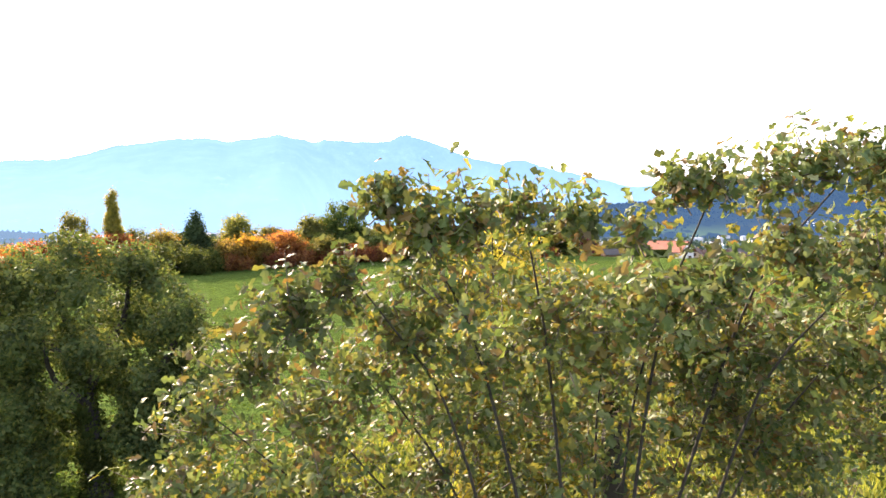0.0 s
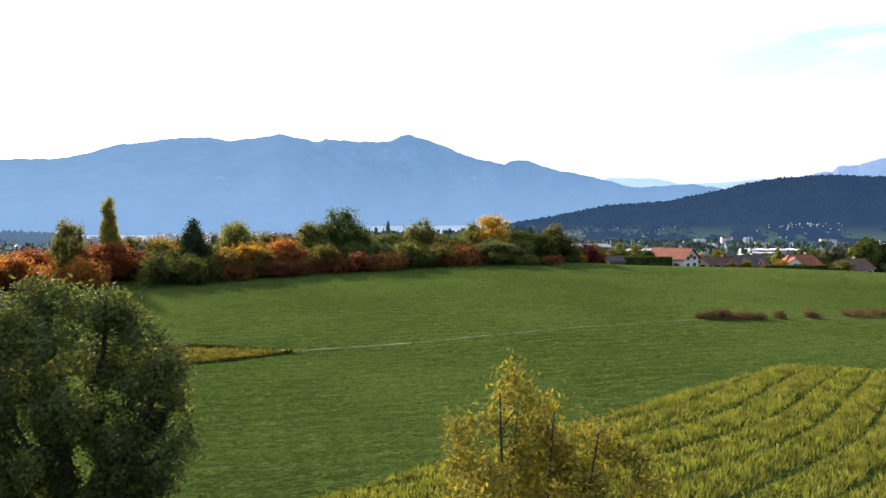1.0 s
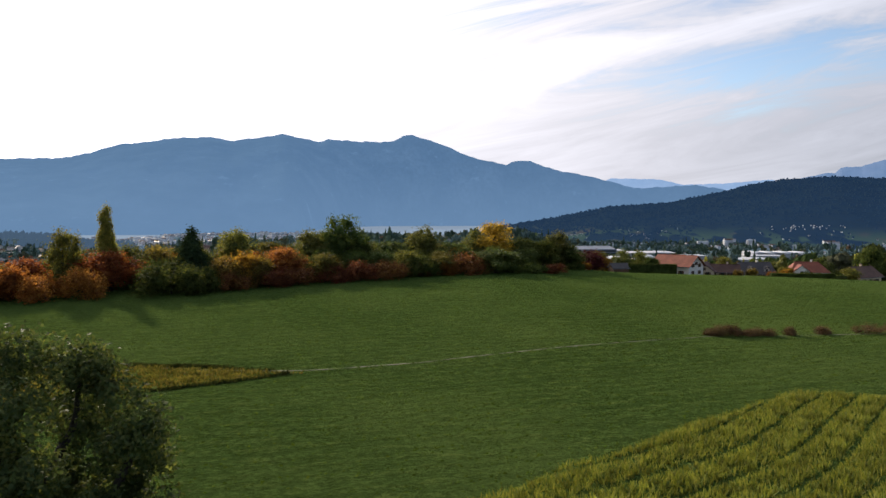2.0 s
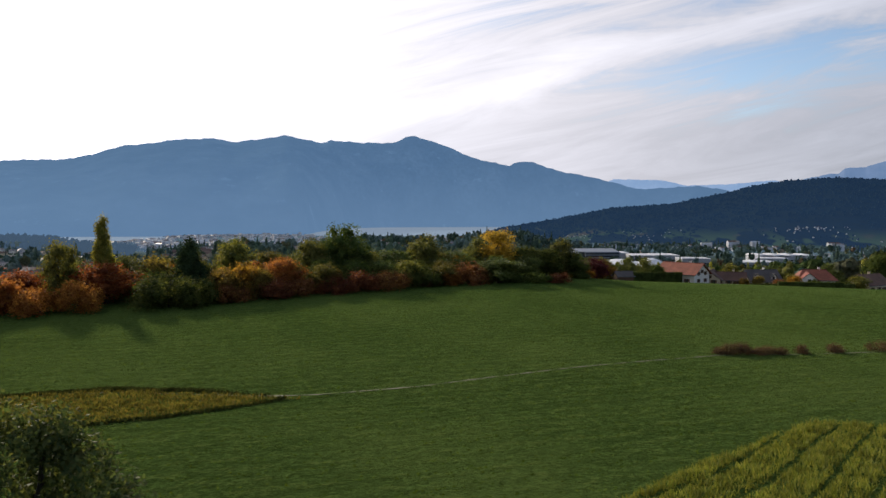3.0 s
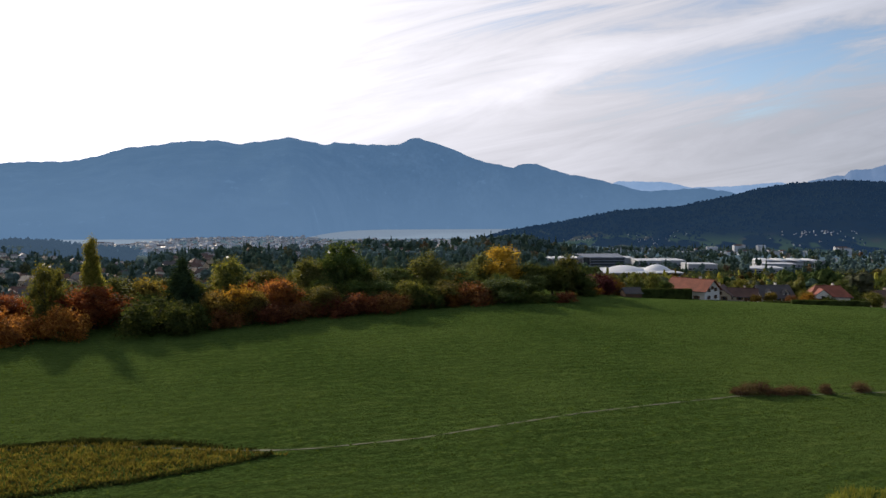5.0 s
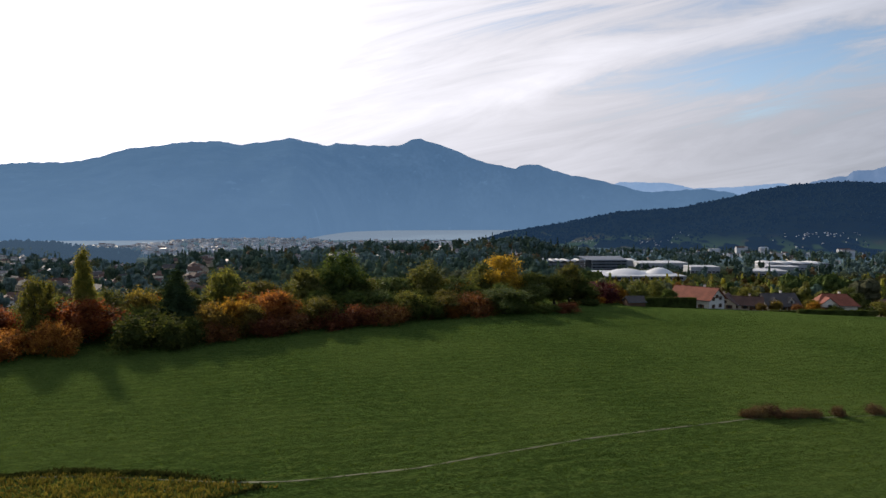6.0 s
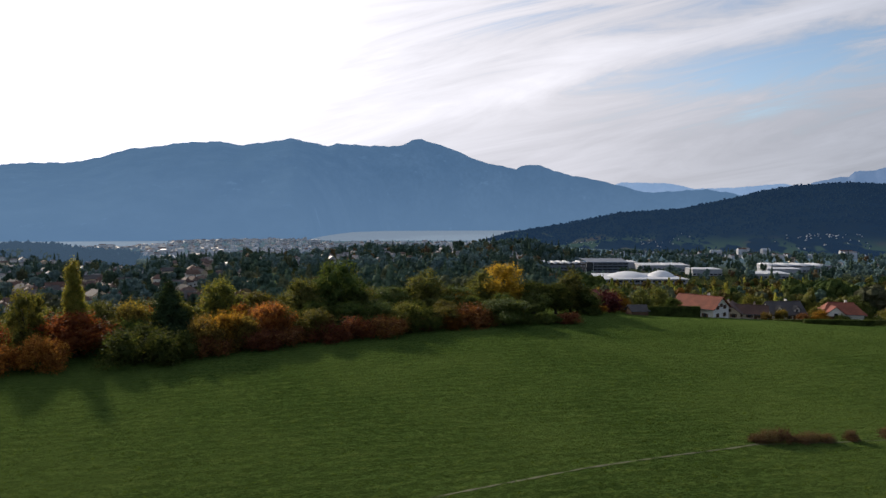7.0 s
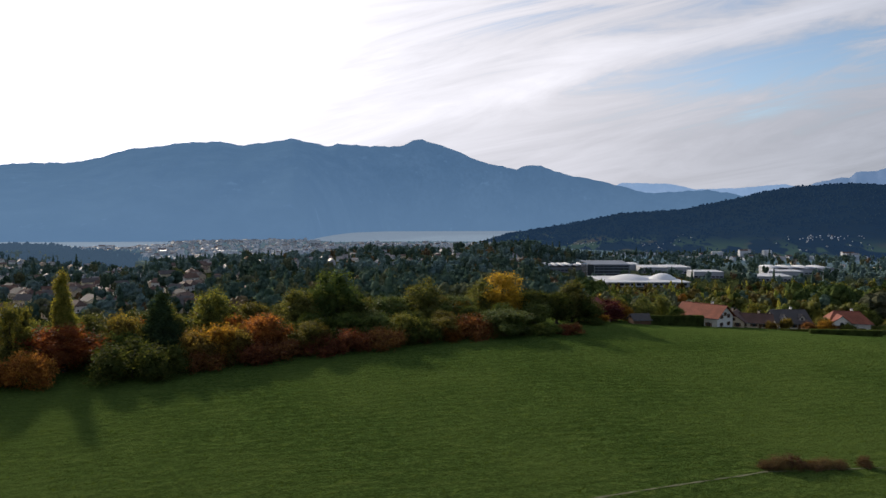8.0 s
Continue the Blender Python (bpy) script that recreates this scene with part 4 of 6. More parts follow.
def oak_leaf(C, out, size, rng):
    """Lobed leaves, each a folded strip along its midrib."""
    s = np.array([0, 0.26, 0.46, 0.72, 1.0])
    w = np.array([0.03, 0.26, 0.15, 0.36, 0.06])
    n = len(C)
    nrm = rng.normal(size=(n, 3)) * 0.8 + out
    nrm /= np.linalg.norm(nrm, axis=1, keepdims=True)
    u = rng.normal(size=(n, 3)) + out * 0.8
    u[:, 2] -= 0.25
    u -= nrm * np.sum(u * nrm, 1, keepdims=True)
    u /= np.linalg.norm(u, axis=1, keepdims=True) + 1e-9
    v = np.cross(nrm, u)
    L = (size * rng.uniform(0.65, 1.3, n))[:, None]
    rows = []
    for a, b in zip(s, w):
        mid = C + u * L * a - nrm * L * 0.25 * a * a
        rows += [mid + v * L * b + nrm * L * b * 0.3, mid, mid - v * L * b + nrm * L * b * 0.3]
    V = np.stack(rows, 1)
    k = len(s)
    f = np.array([[3 * i + j, 3 * i + j + 1, 3 * i + j + 4, 3 * i + j + 3] for i in range(k - 1) for j in (0, 1)])
    F = (f[None] + (np.arange(n) * 3 * k)[:, None, None]).reshape(-1, 4)
    return V.reshape(-1, 3), F


def oak_tree():
    rng = np.random.default_rng(23)
    x, y = 1.2, 5.6
    z = float(land(x, y))
    ob = thing("oak_tree", "leafy oak with lobed green leaves turning yellow and brown", "tree", m=pose(x, y, z))
    T = 17.2 - z
    # clumps along the top, then the body of the crown: offsets from the trunk, depth below the top, size
    crest = [(-1.58, -1.2, 0.3, 0.22), (-1.3, -1.1, 0.48, 0.34), (-0.95, -1.2, 0.42, 0.32), (-0.68, -1.15, 0.36, 0.26), (-0.25, -1.1, 0.46, 0.26), (0.12, -1.15, 0.52, 0.24), (-1.9, -1.2, 0.85, 0.36), (-2.3, -1.3, 1.15, 0.36), (-2.75, -1.2, 1.6, 0.42), (-3.2, -1.2, 2.1, 0.46), (-3.5, -1, 2.8, 0.55), (0.4, -1.2, 0.22, 0.24), (0.72, -1.2, 0.2, 0.26), (1.05, -1.15, 0.16, 0.3), (1.4, -1.1, 0.06, 0.32), (1.85, -1, 0.02, 0.36), (2.4, -0.8, 0.2, 0.5)]
    flank = [(1.2, -1.2, 0.65, 0.42), (1.9, -1.1, 0.75, 0.5), (-1.1, -1, 1.05, 0.55), (-0.3, -0.95, 1.15, 0.55), (0.45, -1.05, 1.1, 0.5), (1, -1.1, 1.3, 0.5), (2.7, -0.6, 1.2, 0.7), (-1.9, -0.9, 1.7, 0.6), (-1, -0.9, 1.9, 0.7), (0, -0.9, 2, 0.75), (1, -0.9, 2.1, 0.75), (2, -0.8, 2, 0.8), (3, -0.4, 2.2, 0.9), (-2.4, -0.7, 2.8, 0.8), (-1.2, -0.6, 3, 0.9), (0.2, -0.6, 3.1, 1), (1.7, -0.5, 3.2, 1)]
    inside = [(-2.7, -1.4, 3.2, 0.7), (-3.1, -1.6, 2.7, 0.55), (-1.9, -1.5, 3.0, 0.7), (0.6, 0.9, 1.9, 1), (-0.8, 1, 2.5, 1), (2, 1, 2.2, 1), (0.4, 0.4, 4.4, 1.6), (-1.6, 0.2, 4.2, 1.3), (2.4, 0.2, 4.2, 1.4), (0.7, -1.1, 0.9, 0.38), (1.5, -1, 1.45, 0.5), (2.2, -0.9, 1.5, 0.5), (0.9, -0.9, 1.7, 0.5), (1.6, -0.7, 2.4, 0.6), (0.1, -1, 1.5, 0.5), (-0.7, -1, 1.45, 0.5), (-1.5, -1, 1.25, 0.45), (-2.4, -1, 2.1, 0.5)]
    blobs = []
    for a, b, drop, r in crest + flank + inside:
        if a > 0.9:
            a, b, drop = a * 1.07 + 0.08, b + 0.33, drop * 1.07
        blobs.append((a, b + 0.9 * min(1.0, max(0.0, drop - 0.8)), T - drop, r, r, r))
    stems = [([(0, 0, -0.4), (0.1, 0, T * 0.3), (0.2, 0, T * 0.55), (0.3, 0, T * 0.8)], 0.30, 0.08)]
    for b in blobs[::3]:
        stems.append(([(0.1, 0, T * rng.uniform(0.3, 0.5)), (b[0] * 0.6, b[1] * 0.6, b[2] - 1.0), (b[0], b[1], b[2] + 0.1)], 0.02, 0.004))
    limbs(ob, stems, "bark", rng, 7)
    B = np.asarray(blobs)
    nc = 2700
    wts = (B[:, 3] * B[:, 4] * B[:, 5]) ** (1.3 / 3)
    pick = rng.choice(len(B), nc, p=wts / wts.sum())
    d = rng.normal(size=(nc, 3))
    d /= np.linalg.norm(d, axis=1, keepdims=True)
    tips = B[pick, :3] + d * (B[pick, 3:] * (0.35 + 0.75 * rng.random((nc, 1)) ** 0.7 + 0.5 * (rng.random((nc, 1)) < 0.07)))
    twigs = [tube(bent(t - dd * 0.3 - (0, 0, 0.10), t, rng, 0.1, 3), np.linspace(0.007, 0.002, 3), 3) for p, dd, t in zip(pick, d, tips)]
    part("twig_spray", mesh_data("twig_spray", *joined(twigs), ["bark_pale"]), None, ob)
    per = 14
    C = np.repeat(tips, per, 0) - np.repeat(d, per, 0) * rng.random((nc * per, 1)) * 0.2 + rng.normal(size=(nc * per, 3)) * 0.06
    V, F = oak_leaf(C, np.repeat(d, per, 0) + (0, 0, 0.25), 0.084, rng)
    part("crown", mesh_data("crown", V, F, ["leaf_oak"], shade=False), None, ob)
    return ob


walnut_tree()
locust_tree()
oak_tree()

# ---- low growth on the meadow ----
rng = np.random.default_rng(31)
for i, (x, y, h, w) in enumerate([(48.2, 129.3, 0.9, 2.6), (49.9, 129.5, 1.8, 3.0), (52.0, 129.8, 2.2, 3.4), (54.8, 129.7, 0.9, 2.6), (56.8, 130.2, 1.4, 2.6), (59.0, 130.4, 1.0, 2.6), (63.3, 131.0, 1.3, 2.0), (70.2, 133.0, 1.4, 3.0), (79.8, 134.5, 1.7, 5.6), (85.5, 135.5, 1.6, 5.0)]):
    ob = tree("dry_bush", "bush", h, w, "bush_dry", 3000, 0.085, 300 + i, "low brown bramble thicket beside the meadow track", "bush", core=0.4, clump=0.3, group="brambles along the track")
    ob.matrix_basis = pose(x, y, float(land(x, y)) - 0.05)


def tufts(P, height, lean, rng, width=0.03):
    """Two crossed blades at each point of P."""
    n = len(P)
    pieces = []
    for k in range(2):
        a = rng.uniform(0, 6.28, n)
        side = np.stack([np.cos(a), np.sin(a), np.zeros(n)], 1) * (width * rng.uniform(0.6, 1.4, n))[:, None]
        up = np.stack([rng.normal(size=n) * lean, rng.normal(size=n) * lean, np.ones(n)], 1) * (height * rng.uniform(0.55, 1.2, n))[:, None]
        V = np.stack([P - side, P + side, P + side * 0.25 + up, P - side * 0.25 + up], 1).reshape(-1, 3)
        pieces.append((V, np.arange(4 * n).reshape(n, 4)))
    return joined(pieces)


def on_land(x, y, lift=-0.03):
    return np.stack([x, y, land(x, y) + lift], 1)


# uncut field with furrows
n = 110000
x, y = rng.uniform(-20, 95, n), rng.uniform(38, 96, n)
inside = ((55.2 + 0.83 * x - y) * 0.77 + waves(x, y, 7, 3.0) * 0.8 > 0) & (y < 90 - (x - 43) * 0.15 + waves(x, y, 9, 1.0))
x, y = x[inside], y[inside]
across = (55.2 + 0.83 * x - y) * 0.77 + 0.006 * (x - 26) ** 2
phase = (across / 4.1 + waves(x, y, 18, 2.0) * 0.16 + waves(x, y, 5, 4.0) * 0.03) % 1.0
furrow = smooth(0.02, 0.12, np.abs(phase - 0.5))
keep = rng.random(len(x)) < 0.12 + 0.88 * furrow
x, y, furrow = x[keep], y[keep], furrow[keep]
me = mesh_data("tall_grass", *tufts(on_land(x, y), (0.18 + 0.42 * furrow) * (1 + 0.3 * waves(x, y, 2.5, 5.0)), 0.3, rng, 0.055), ["grass_tall"])
tagged(new("tall_grass", me), "uncut yellow-green grass with furrows at the meadow's edge", "grass", kind="stuff")
# weedy wedge beside the track
n = 42000
WEDGE_TOP = [(-110, 95), (-75, 97.5), (-60, 100), (-48, 103.6), (-36, 103.0), (-22, 100.4)]
WEDGE_FOOT = [(-110, 60), (-90, 67), (-60, 79.5), (-49, 85.5), (-36, 91), (-22, 100.2)]
x, y = rng.uniform(-100, -20, n), rng.uniform(66, 110, n)
inside = (y < lerp_list(x, WEDGE_TOP) + waves(x, y, 6, 1.0) * 0.3) & (y > lerp_list(x, WEDGE_FOOT) + waves(x, y, 5, 2.0) * 0.7)
x, y = x[inside], y[inside]
me = mesh_data("weeds", *tufts(on_land(x, y), (0.42 + 0.14 * waves(x, y, 4, 2.0)) * (1 + 0.3 * waves(x, y, 1.6, 3.0)), 0.35, rng, 0.09), ["grass_weedy"])
tagged(new("weeds", me), "rough yellow-brown weeds left beside the track", "weeds", kind="stuff")
# dark tufts standing in for the shade along both edges of the wedge
n = 6000
x = rng.uniform(-80, -24, n)
y = lerp_list(x, WEDGE_TOP) + 0.9 + rng.normal(size=n) * 0.4
keep = rng.random(n) < smooth(-26, -44, x) + 0.08
x, y = x[keep], y[keep]
xf = rng.uniform(-62, -22, 1500)
yf = lerp_list(xf, WEDGE_FOOT) - 0.3 + waves(xf, xf, 5, 2.0) * 0.5 + rng.normal(size=1500) * 0.35
x, y = np.concatenate([x, xf]), np.concatenate([y, yf])
me = mesh_data("bank_grass", *tufts(on_land(x, y), 0.36 + 0.1 * waves(x, y, 3, 1.0), 0.3, rng, 0.12), ["grass_shade"])
tagged(new("bank_grass", me), "dark grass tufts standing in for shade along the weedy wedge", "grass", kind="stuff")
# short uneven tufts all over the mown meadow, thicker along the mower's rows
n = 130000
x, y = rng.uniform(-105, 120, n), 36 + 190 * rng.random(n) ** 1.25
row = np.sin((y - 0.26 * x + 2.0 * waves(x, y, 19, 2.0)) * 1.55) * 0.5 + 0.5
keep = (rng.random(n) < 0.10 + 0.42 * row ** 2) & (np.abs(x) < 12 + 0.72 * y) & (y < 232 - np.clip(-x, 0, 100) * 0.66)
keep &= (y > 55.2 + 0.83 * x) | (y > 91)
x, y = x[keep], y[keep]
me = mesh_data("meadow_tufts", *tufts(on_land(x, y, -0.02), 0.10 + 0.06 * rng.random(len(x)), 0.5, rng, 0.16), ["grass_short"])
tagged(new("meadow_tufts", me), "short uneven green grass tufts of the mown meadow", "grass", kind="stuff")
# the trodden track
t = np.linspace(0, 1, 260)
tx = np.interp(t, [0, 0.08, 0.15, 0.24, 0.36, 0.62, 0.87, 1], [-90, -60, -48, -23, -3.6, 19.6, 47, 100])
ty = np.interp(t, [0, 0.08, 0.15, 0.24, 0.36, 0.62, 0.87, 1], [97.0, 100.2, 103.8, 100.8, 106.0, 117.2, 127.5, 137])
ty = np.convolve(np.pad(ty, 12, mode="edge"), np.ones(25) / 25, "valid")
wd = 0.16 + 0.08 * np.sin(t * 190) + 0.05 * np.sin(t * 61)
me = mesh_data("track", np.vstack([on_land(tx, ty - wd, 0.03), on_land(tx, ty + wd, 0.03)]), grid_faces(2, 260)[:, ::-1], ["dirt"])
structure("track", me, "narrow pale trodden track across the meadow", "track")

# ---- houses beyond the meadow ----
def gable_house(name, label, L, Wd, hw, hr, wall, roof, over=0.6, group="", windows=2, chimney=True, hip=0.0, balcony=False, fine=True):
    """A house with its ridge along x: walls with gables, a thick overhanging roof, windows with panes, a door, a chimney."""
    ob = thing(name, label, "house", group)
    a, b = L / 2, Wd / 2
    bm = bmesh.new()
    lo = [bm.verts.new(p) for p in ((-a, -b, -1.0), (a, -b, -1.0), (a, b, -1.0), (-a, b, -1.0))]
    hi = [bm.verts.new(p) for p in ((-a, -b, hw), (a, -b, hw), (a, b, hw), (-a, b, hw))]
    k = hip * L * 0.5
    rg = [bm.verts.new((-a + k, 0, hw + hr)), bm.verts.new((a - k, 0, hw + hr))]
    bm.faces.new((lo[0], lo[1], hi[1], hi[0]))
    bm.faces.new((lo[2], lo[3], hi[3], hi[2]))
    bm.faces.new((lo[1], lo[2], hi[2], hi[1]))
    bm.faces.new((lo[3], lo[0], hi[0], hi[3]))
    bm.faces.new((hi[1], hi[2], rg[1]))
    bm.faces.new((hi[3], hi[0], rg[0]))
    bm.faces.new((hi[0], hi[1], rg[1], rg[0]))
    bm.faces.new((hi[2], hi[3], rg[0], rg[1]))
    part("wall", bm, wall, ob)
    # roof: two slopes (four with hips), each a slab
    s = hr / b
    oz = hw - over * s
    bm = bmesh.new()
    up = 0.22
    ax = a + over

    def slab(q):
        lo_ = [bm.verts.new((p[0], p[1], p[2] + 0.03)) for p in q]
        hi_ = [bm.verts.new((p[0], p[1], p[2] + up)) for p in q]
        bm.faces.new(hi_)
        bm.faces.new(lo_[::-1])
        m = len(q)
        for i in range(m):
            bm.faces.new((lo_[i], lo_[(i + 1) % m], hi_[(i + 1) % m], hi_[i]))

    kx = k if hip else -over
    slab([(-ax, -b - over, oz), (ax, -b - over, oz), (a - kx, 0, hw + hr), (-a + kx, 0, hw + hr)])
    slab([(ax, b + over, oz), (-ax, b + over, oz), (-a + kx, 0, hw + hr), (a - kx, 0, hw + hr)])
    if hip:
        slab([(ax, -b - over, oz), (ax, b + over, oz), (a - kx, 0, hw + hr)])
        slab([(-ax, b + over, oz), (-ax, -b - over, oz), (-a + kx, 0, hw + hr)])
    rf = part("roof", bm, roof, ob)
    if fine:
        bm = boxed((-a + k - 0.2, -0.14, hw + hr + 0.12, a - k + 0.2, 0.14, hw + hr + 0.32))
        part("ridge_cap", bm, roof, rf)
        for sy in (-1, 1):
            part("gutter", boxed((-ax, sy * (b + over) - 0.08, oz - 0.02, ax, sy * (b + over) + 0.08, oz + 0.1)), "metal_grey", rf)
    if chimney:
        ch = part("chimney", boxed((a * 0.3 - 0.35, b * 0.25 - 0.35, hw + hr * 0.4, a * 0.3 + 0.35, b * 0.25 + 0.35, hw + hr + 1.0)), wall if fine else roof, ob)
        part("cap", boxed((a * 0.3 - 0.45, b * 0.25 - 0.45, hw + hr + 1.0, a * 0.3 + 0.45, b * 0.25 + 0.45, hw + hr + 1.14)), "roof_dark", ch)

    def window(px, py, pz, w, h, side):
        """side: which wall, by its outward direction."""
        sx, sy = side
        d = 0.05

        def at(u0, z0, u1, z1, p0, p1):
            if sy:
                return (px + u0, min(py + sy * p0, py + sy * p1), pz + z0, px + u1, max(py + sy * p0, py + sy * p1), pz + z1)
            return (min(px + sx * p0, px + sx * p1), py + u0, pz + z0, max(px + sx * p0, px + sx * p1), py + u1, pz + z1)

        wn = part("window", boxed(at(-w / 2, 0, w / 2, h, 0.005, 0.03)), "glass_dark", ob)
        part("window_frame", boxed(at(-w / 2 - 0.1, -0.1, -w / 2, h + 0.1, 0.0, 0.1), at(w / 2, -0.1, w / 2 + 0.1, h + 0.1, 0.0, 0.1), at(-w / 2, h, w / 2, h + 0.1, 0.0, 0.1), at(-w / 2, -0.1, w / 2, 0, 0.0, 0.1), at(-0.04, 0, 0.04, h, 0.03, 0.08)), "timber", wn)
        if fine:
            for q in (-1, 1):
                part("shutter", boxed(at(q * (w / 2 + 0.12) if q > 0 else -w / 2 - 0.12 - w / 2, 0, w / 2 + 0.12 + w / 2 if q > 0 else -w / 2 - 0.12, h, 0.0, 0.06)), "timber", wn)

    for f in range(windows):
        z0 = 0.9 + 2.7 * f
        if z0 + 1.2 < hw + (hr * 0.3 if f else 0):
            for u in ((-0.5, 0.5) if L < 11 else (-0.6, 0.0, 0.6)):
                if z0 + 1.2 < hw:
                    window(u * a, -b, z0, 1.1, 1.2, (0, -1))
            for u in (-0.45, 0.45):
                for sx in (-1, 1):
                    window(sx * a, u * b, z0, 1.0, 1.2, (sx, 0))
    if fine and not hip:
        for sx in (-1, 1):
            window(sx * a, 0, hw + 0.2, 0.9, 1.1, (sx, 0))
    dr = part("door", boxed((a * 0.25, -b - 0.06, -0.1, a * 0.25 + 1.0, -b + 0.01, 2.05)), "timber", ob)
    if balcony:
        for sx in (-1,):
            bl = part("balcony", boxed((sx * a - 1.2, -b * 0.8, 2.5, sx * a, b * 0.8, 2.68)), "timber", ob)
            part("railing", boxed((sx * a - 1.2, -b * 0.8, 3.5, sx * a - 1.12, b * 0.8, 3.6), *[(sx * a - 1.19, v, 2.68, sx * a - 1.13, v + 0.09, 3.5) for v in np.arange(-b * 0.8, b * 0.8, 0.3)]), "timber", bl)
    return ob


def set_down(ob, x, y, rz, lift=0.0, s=1.0):
    gx, gy, gz, k = (float(v) for v in drawn_in(x, y, land(x, y)))
    ob.matrix_basis = Matrix.LocRotScale((gx, gy, gz + lift), Euler((0, 0, radians(rz))), (s * k,) * 3)
    return ob


NEIGH = "houses beyond the meadow"
set_down(gable_house("house", "white gabled house with red tiled roof and dark shutters", 16.0, 10.5, 4.2, 3.6, "render_white", "roof_red", 0.9, NEIGH), 91.5, 276.0, -50)
set_down(gable_house("house", "low house with brown tiled roof beside a white one", 10.0, 8.0, 2.6, 3.0, "render_cream", "roof_brown", 0.6, NEIGH, 1), 104.0, 280.0, 60)
set_down(gable_house("house", "low house with brown tiled roof beside a white one", 12.0, 7.0, 2.4, 2.6, "render_cream", "roof_brown", 0.6, NEIGH, 1), 110.5, 279.0, -20)


def gabled_bay(ob, name, x, y0, y1, w, z0, z1, hr, wall, roof):
    """A small gabled wall with its own ridge towards the front: a dormer or a wing, with a window in its gable."""
    bm = bmesh.new()
    fr = [bm.verts.new((x + a * w / 2, y0, z)) for a, z in ((-1, z0), (1, z0), (1, z1))] + [bm.verts.new((x, y0, z1 + hr)), bm.verts.new((x - w / 2, y0, z1))]
    bk = [bm.verts.new((v.co.x, y1, v.co.z)) for v in fr]
    bm.faces.new(fr)
    for i in range(5):
        bm.faces.new((fr[i], bk[i], bk[(i + 1) % 5], fr[(i + 1) % 5]))
    bay = part(name, bm, wall, ob)
    for s in (-1, 1):
        bm = bmesh.new()
        q = [(x + s * (w / 2 + 0.35), y0 - 0.5, z1 - 0.35 * hr / (w / 2)), (x, y0 - 0.5, z1 + hr), (x, y1, z1 + hr), (x + s * (w / 2 + 0.35), y1, z1 - 0.35 * hr / (w / 2))]
        lo = [bm.verts.new((p[0], p[1], p[2] + 0.02)) for p in q]
        hi = [bm.verts.new((p[0], p[1], p[2] + 0.2)) for p in q]
        bm.faces.new(hi if s < 0 else hi[::-1])
        bm.faces.new(lo[::-1] if s < 0 else lo)
        for i in range(4):
            bm.faces.new((lo[i], lo[(i + 1) % 4], hi[(i + 1) % 4], hi[i]))
        part("roof_slope", bm, roof, bay)
    k = min(0.55, w * 0.22)
    part("window", boxed((x - k, y0 - 0.06, z1 - 1.0, x + k, y0 + 0.02, z1 + 0.1)), "glass_dark", bay)


dormered = set_down(gable_house("house", "dark-roofed house with two white dormers and white chimney", 13.0, 9.0, 2.8, 4.0, "render_white", "roof_dark", 0.7, NEIGH, 1), 127.0, 288.0, 6)
for u in (-3.6, 3.4):
    gabled_bay(dormered, "dormer", u, -4.0, -0.6, 2.2, 3.0, 4.4, 1.1, "render_white", "roof_dark")
villa = set_down(gable_house("house", "cream villa with broad red hipped roof and front gable", 13.0, 9.5, 4.2, 3.2, "render_white", "roof_red", 0.9, NEIGH, 2, hip=0.35), 144.0, 279.0, -14)
gabled_bay(villa, "wing", -3.4, -7.4, -0.5, 5.8, -1.0, 4.2, 2.4, "render_white", "roof_red")
part("balcony", boxed((-6.2, -8.6, 2.3, -0.6, -7.4, 2.5), (-6.2, -8.6, 2.5, -0.6, -8.5, 3.4)), "timber", villa)
set_down(gable_house("house", "cream house with brown roof at the meadow's end", 13.0, 9.0, 3.4, 3.4, "render_cream", "roof_brown", 0.8, NEIGH, 1), 166.0, 280.0, 25)
set_down(gable_house("house", "small pink-roofed white house behind trees", 10.0, 8.0, 4.4, 3.0, "render_white", "roof_red", 0.6, NEIGH), 53.0, 292.0, 40)
set_down(gable_house("garden_shed", "small dark-roofed garden shed by a hedge", 6.5, 5.0, 1.8, 1.6, "timber", "roof_dark", 0.4, "", 0, False), 66.5, 269.0, 10)


def clipped_hedge(x0, y0, x1, y1, h, w, leaf, label, seed):
    rng = np.random.default_rng(seed)
    L = math.hypot(x1 - x0, y1 - y0)
    cx, cy = (x0 + x1) / 2, (y0 + y1) / 2
    z = float(land(cx, cy))
    ob = thing("hedge", label, "hedge", m=pose(cx, cy, z, 0, 0, math.degrees(math.atan2(y1 - y0, x1 - x0))))
    n = int(L * h * 60)
    C = np.stack([rng.uniform(-L / 2, L / 2, n), rng.uniform(-w / 2, w / 2, n), rng.uniform(0, h, n)], 1)
    side = rng.integers(0, 3, n)
    C[side == 0, 1] = -w / 2 + rng.normal(size=(side == 0).sum()) * 0.06
    C[side == 1, 2] = h + rng.normal(size=(side == 1).sum()) * 0.07
    C[side == 2, 1] = w / 2
    lv, lf = leaf_quads(C, 0.13, rng)
    bm = boxed((-L / 2, -w / 2 + 0.05, -0.3, L / 2, w / 2 - 0.05, h - 0.05))
    part("core", bm, leaf, ob)
    part("leaves", mesh_data("leaves", lv, lf, [leaf]), None, ob)


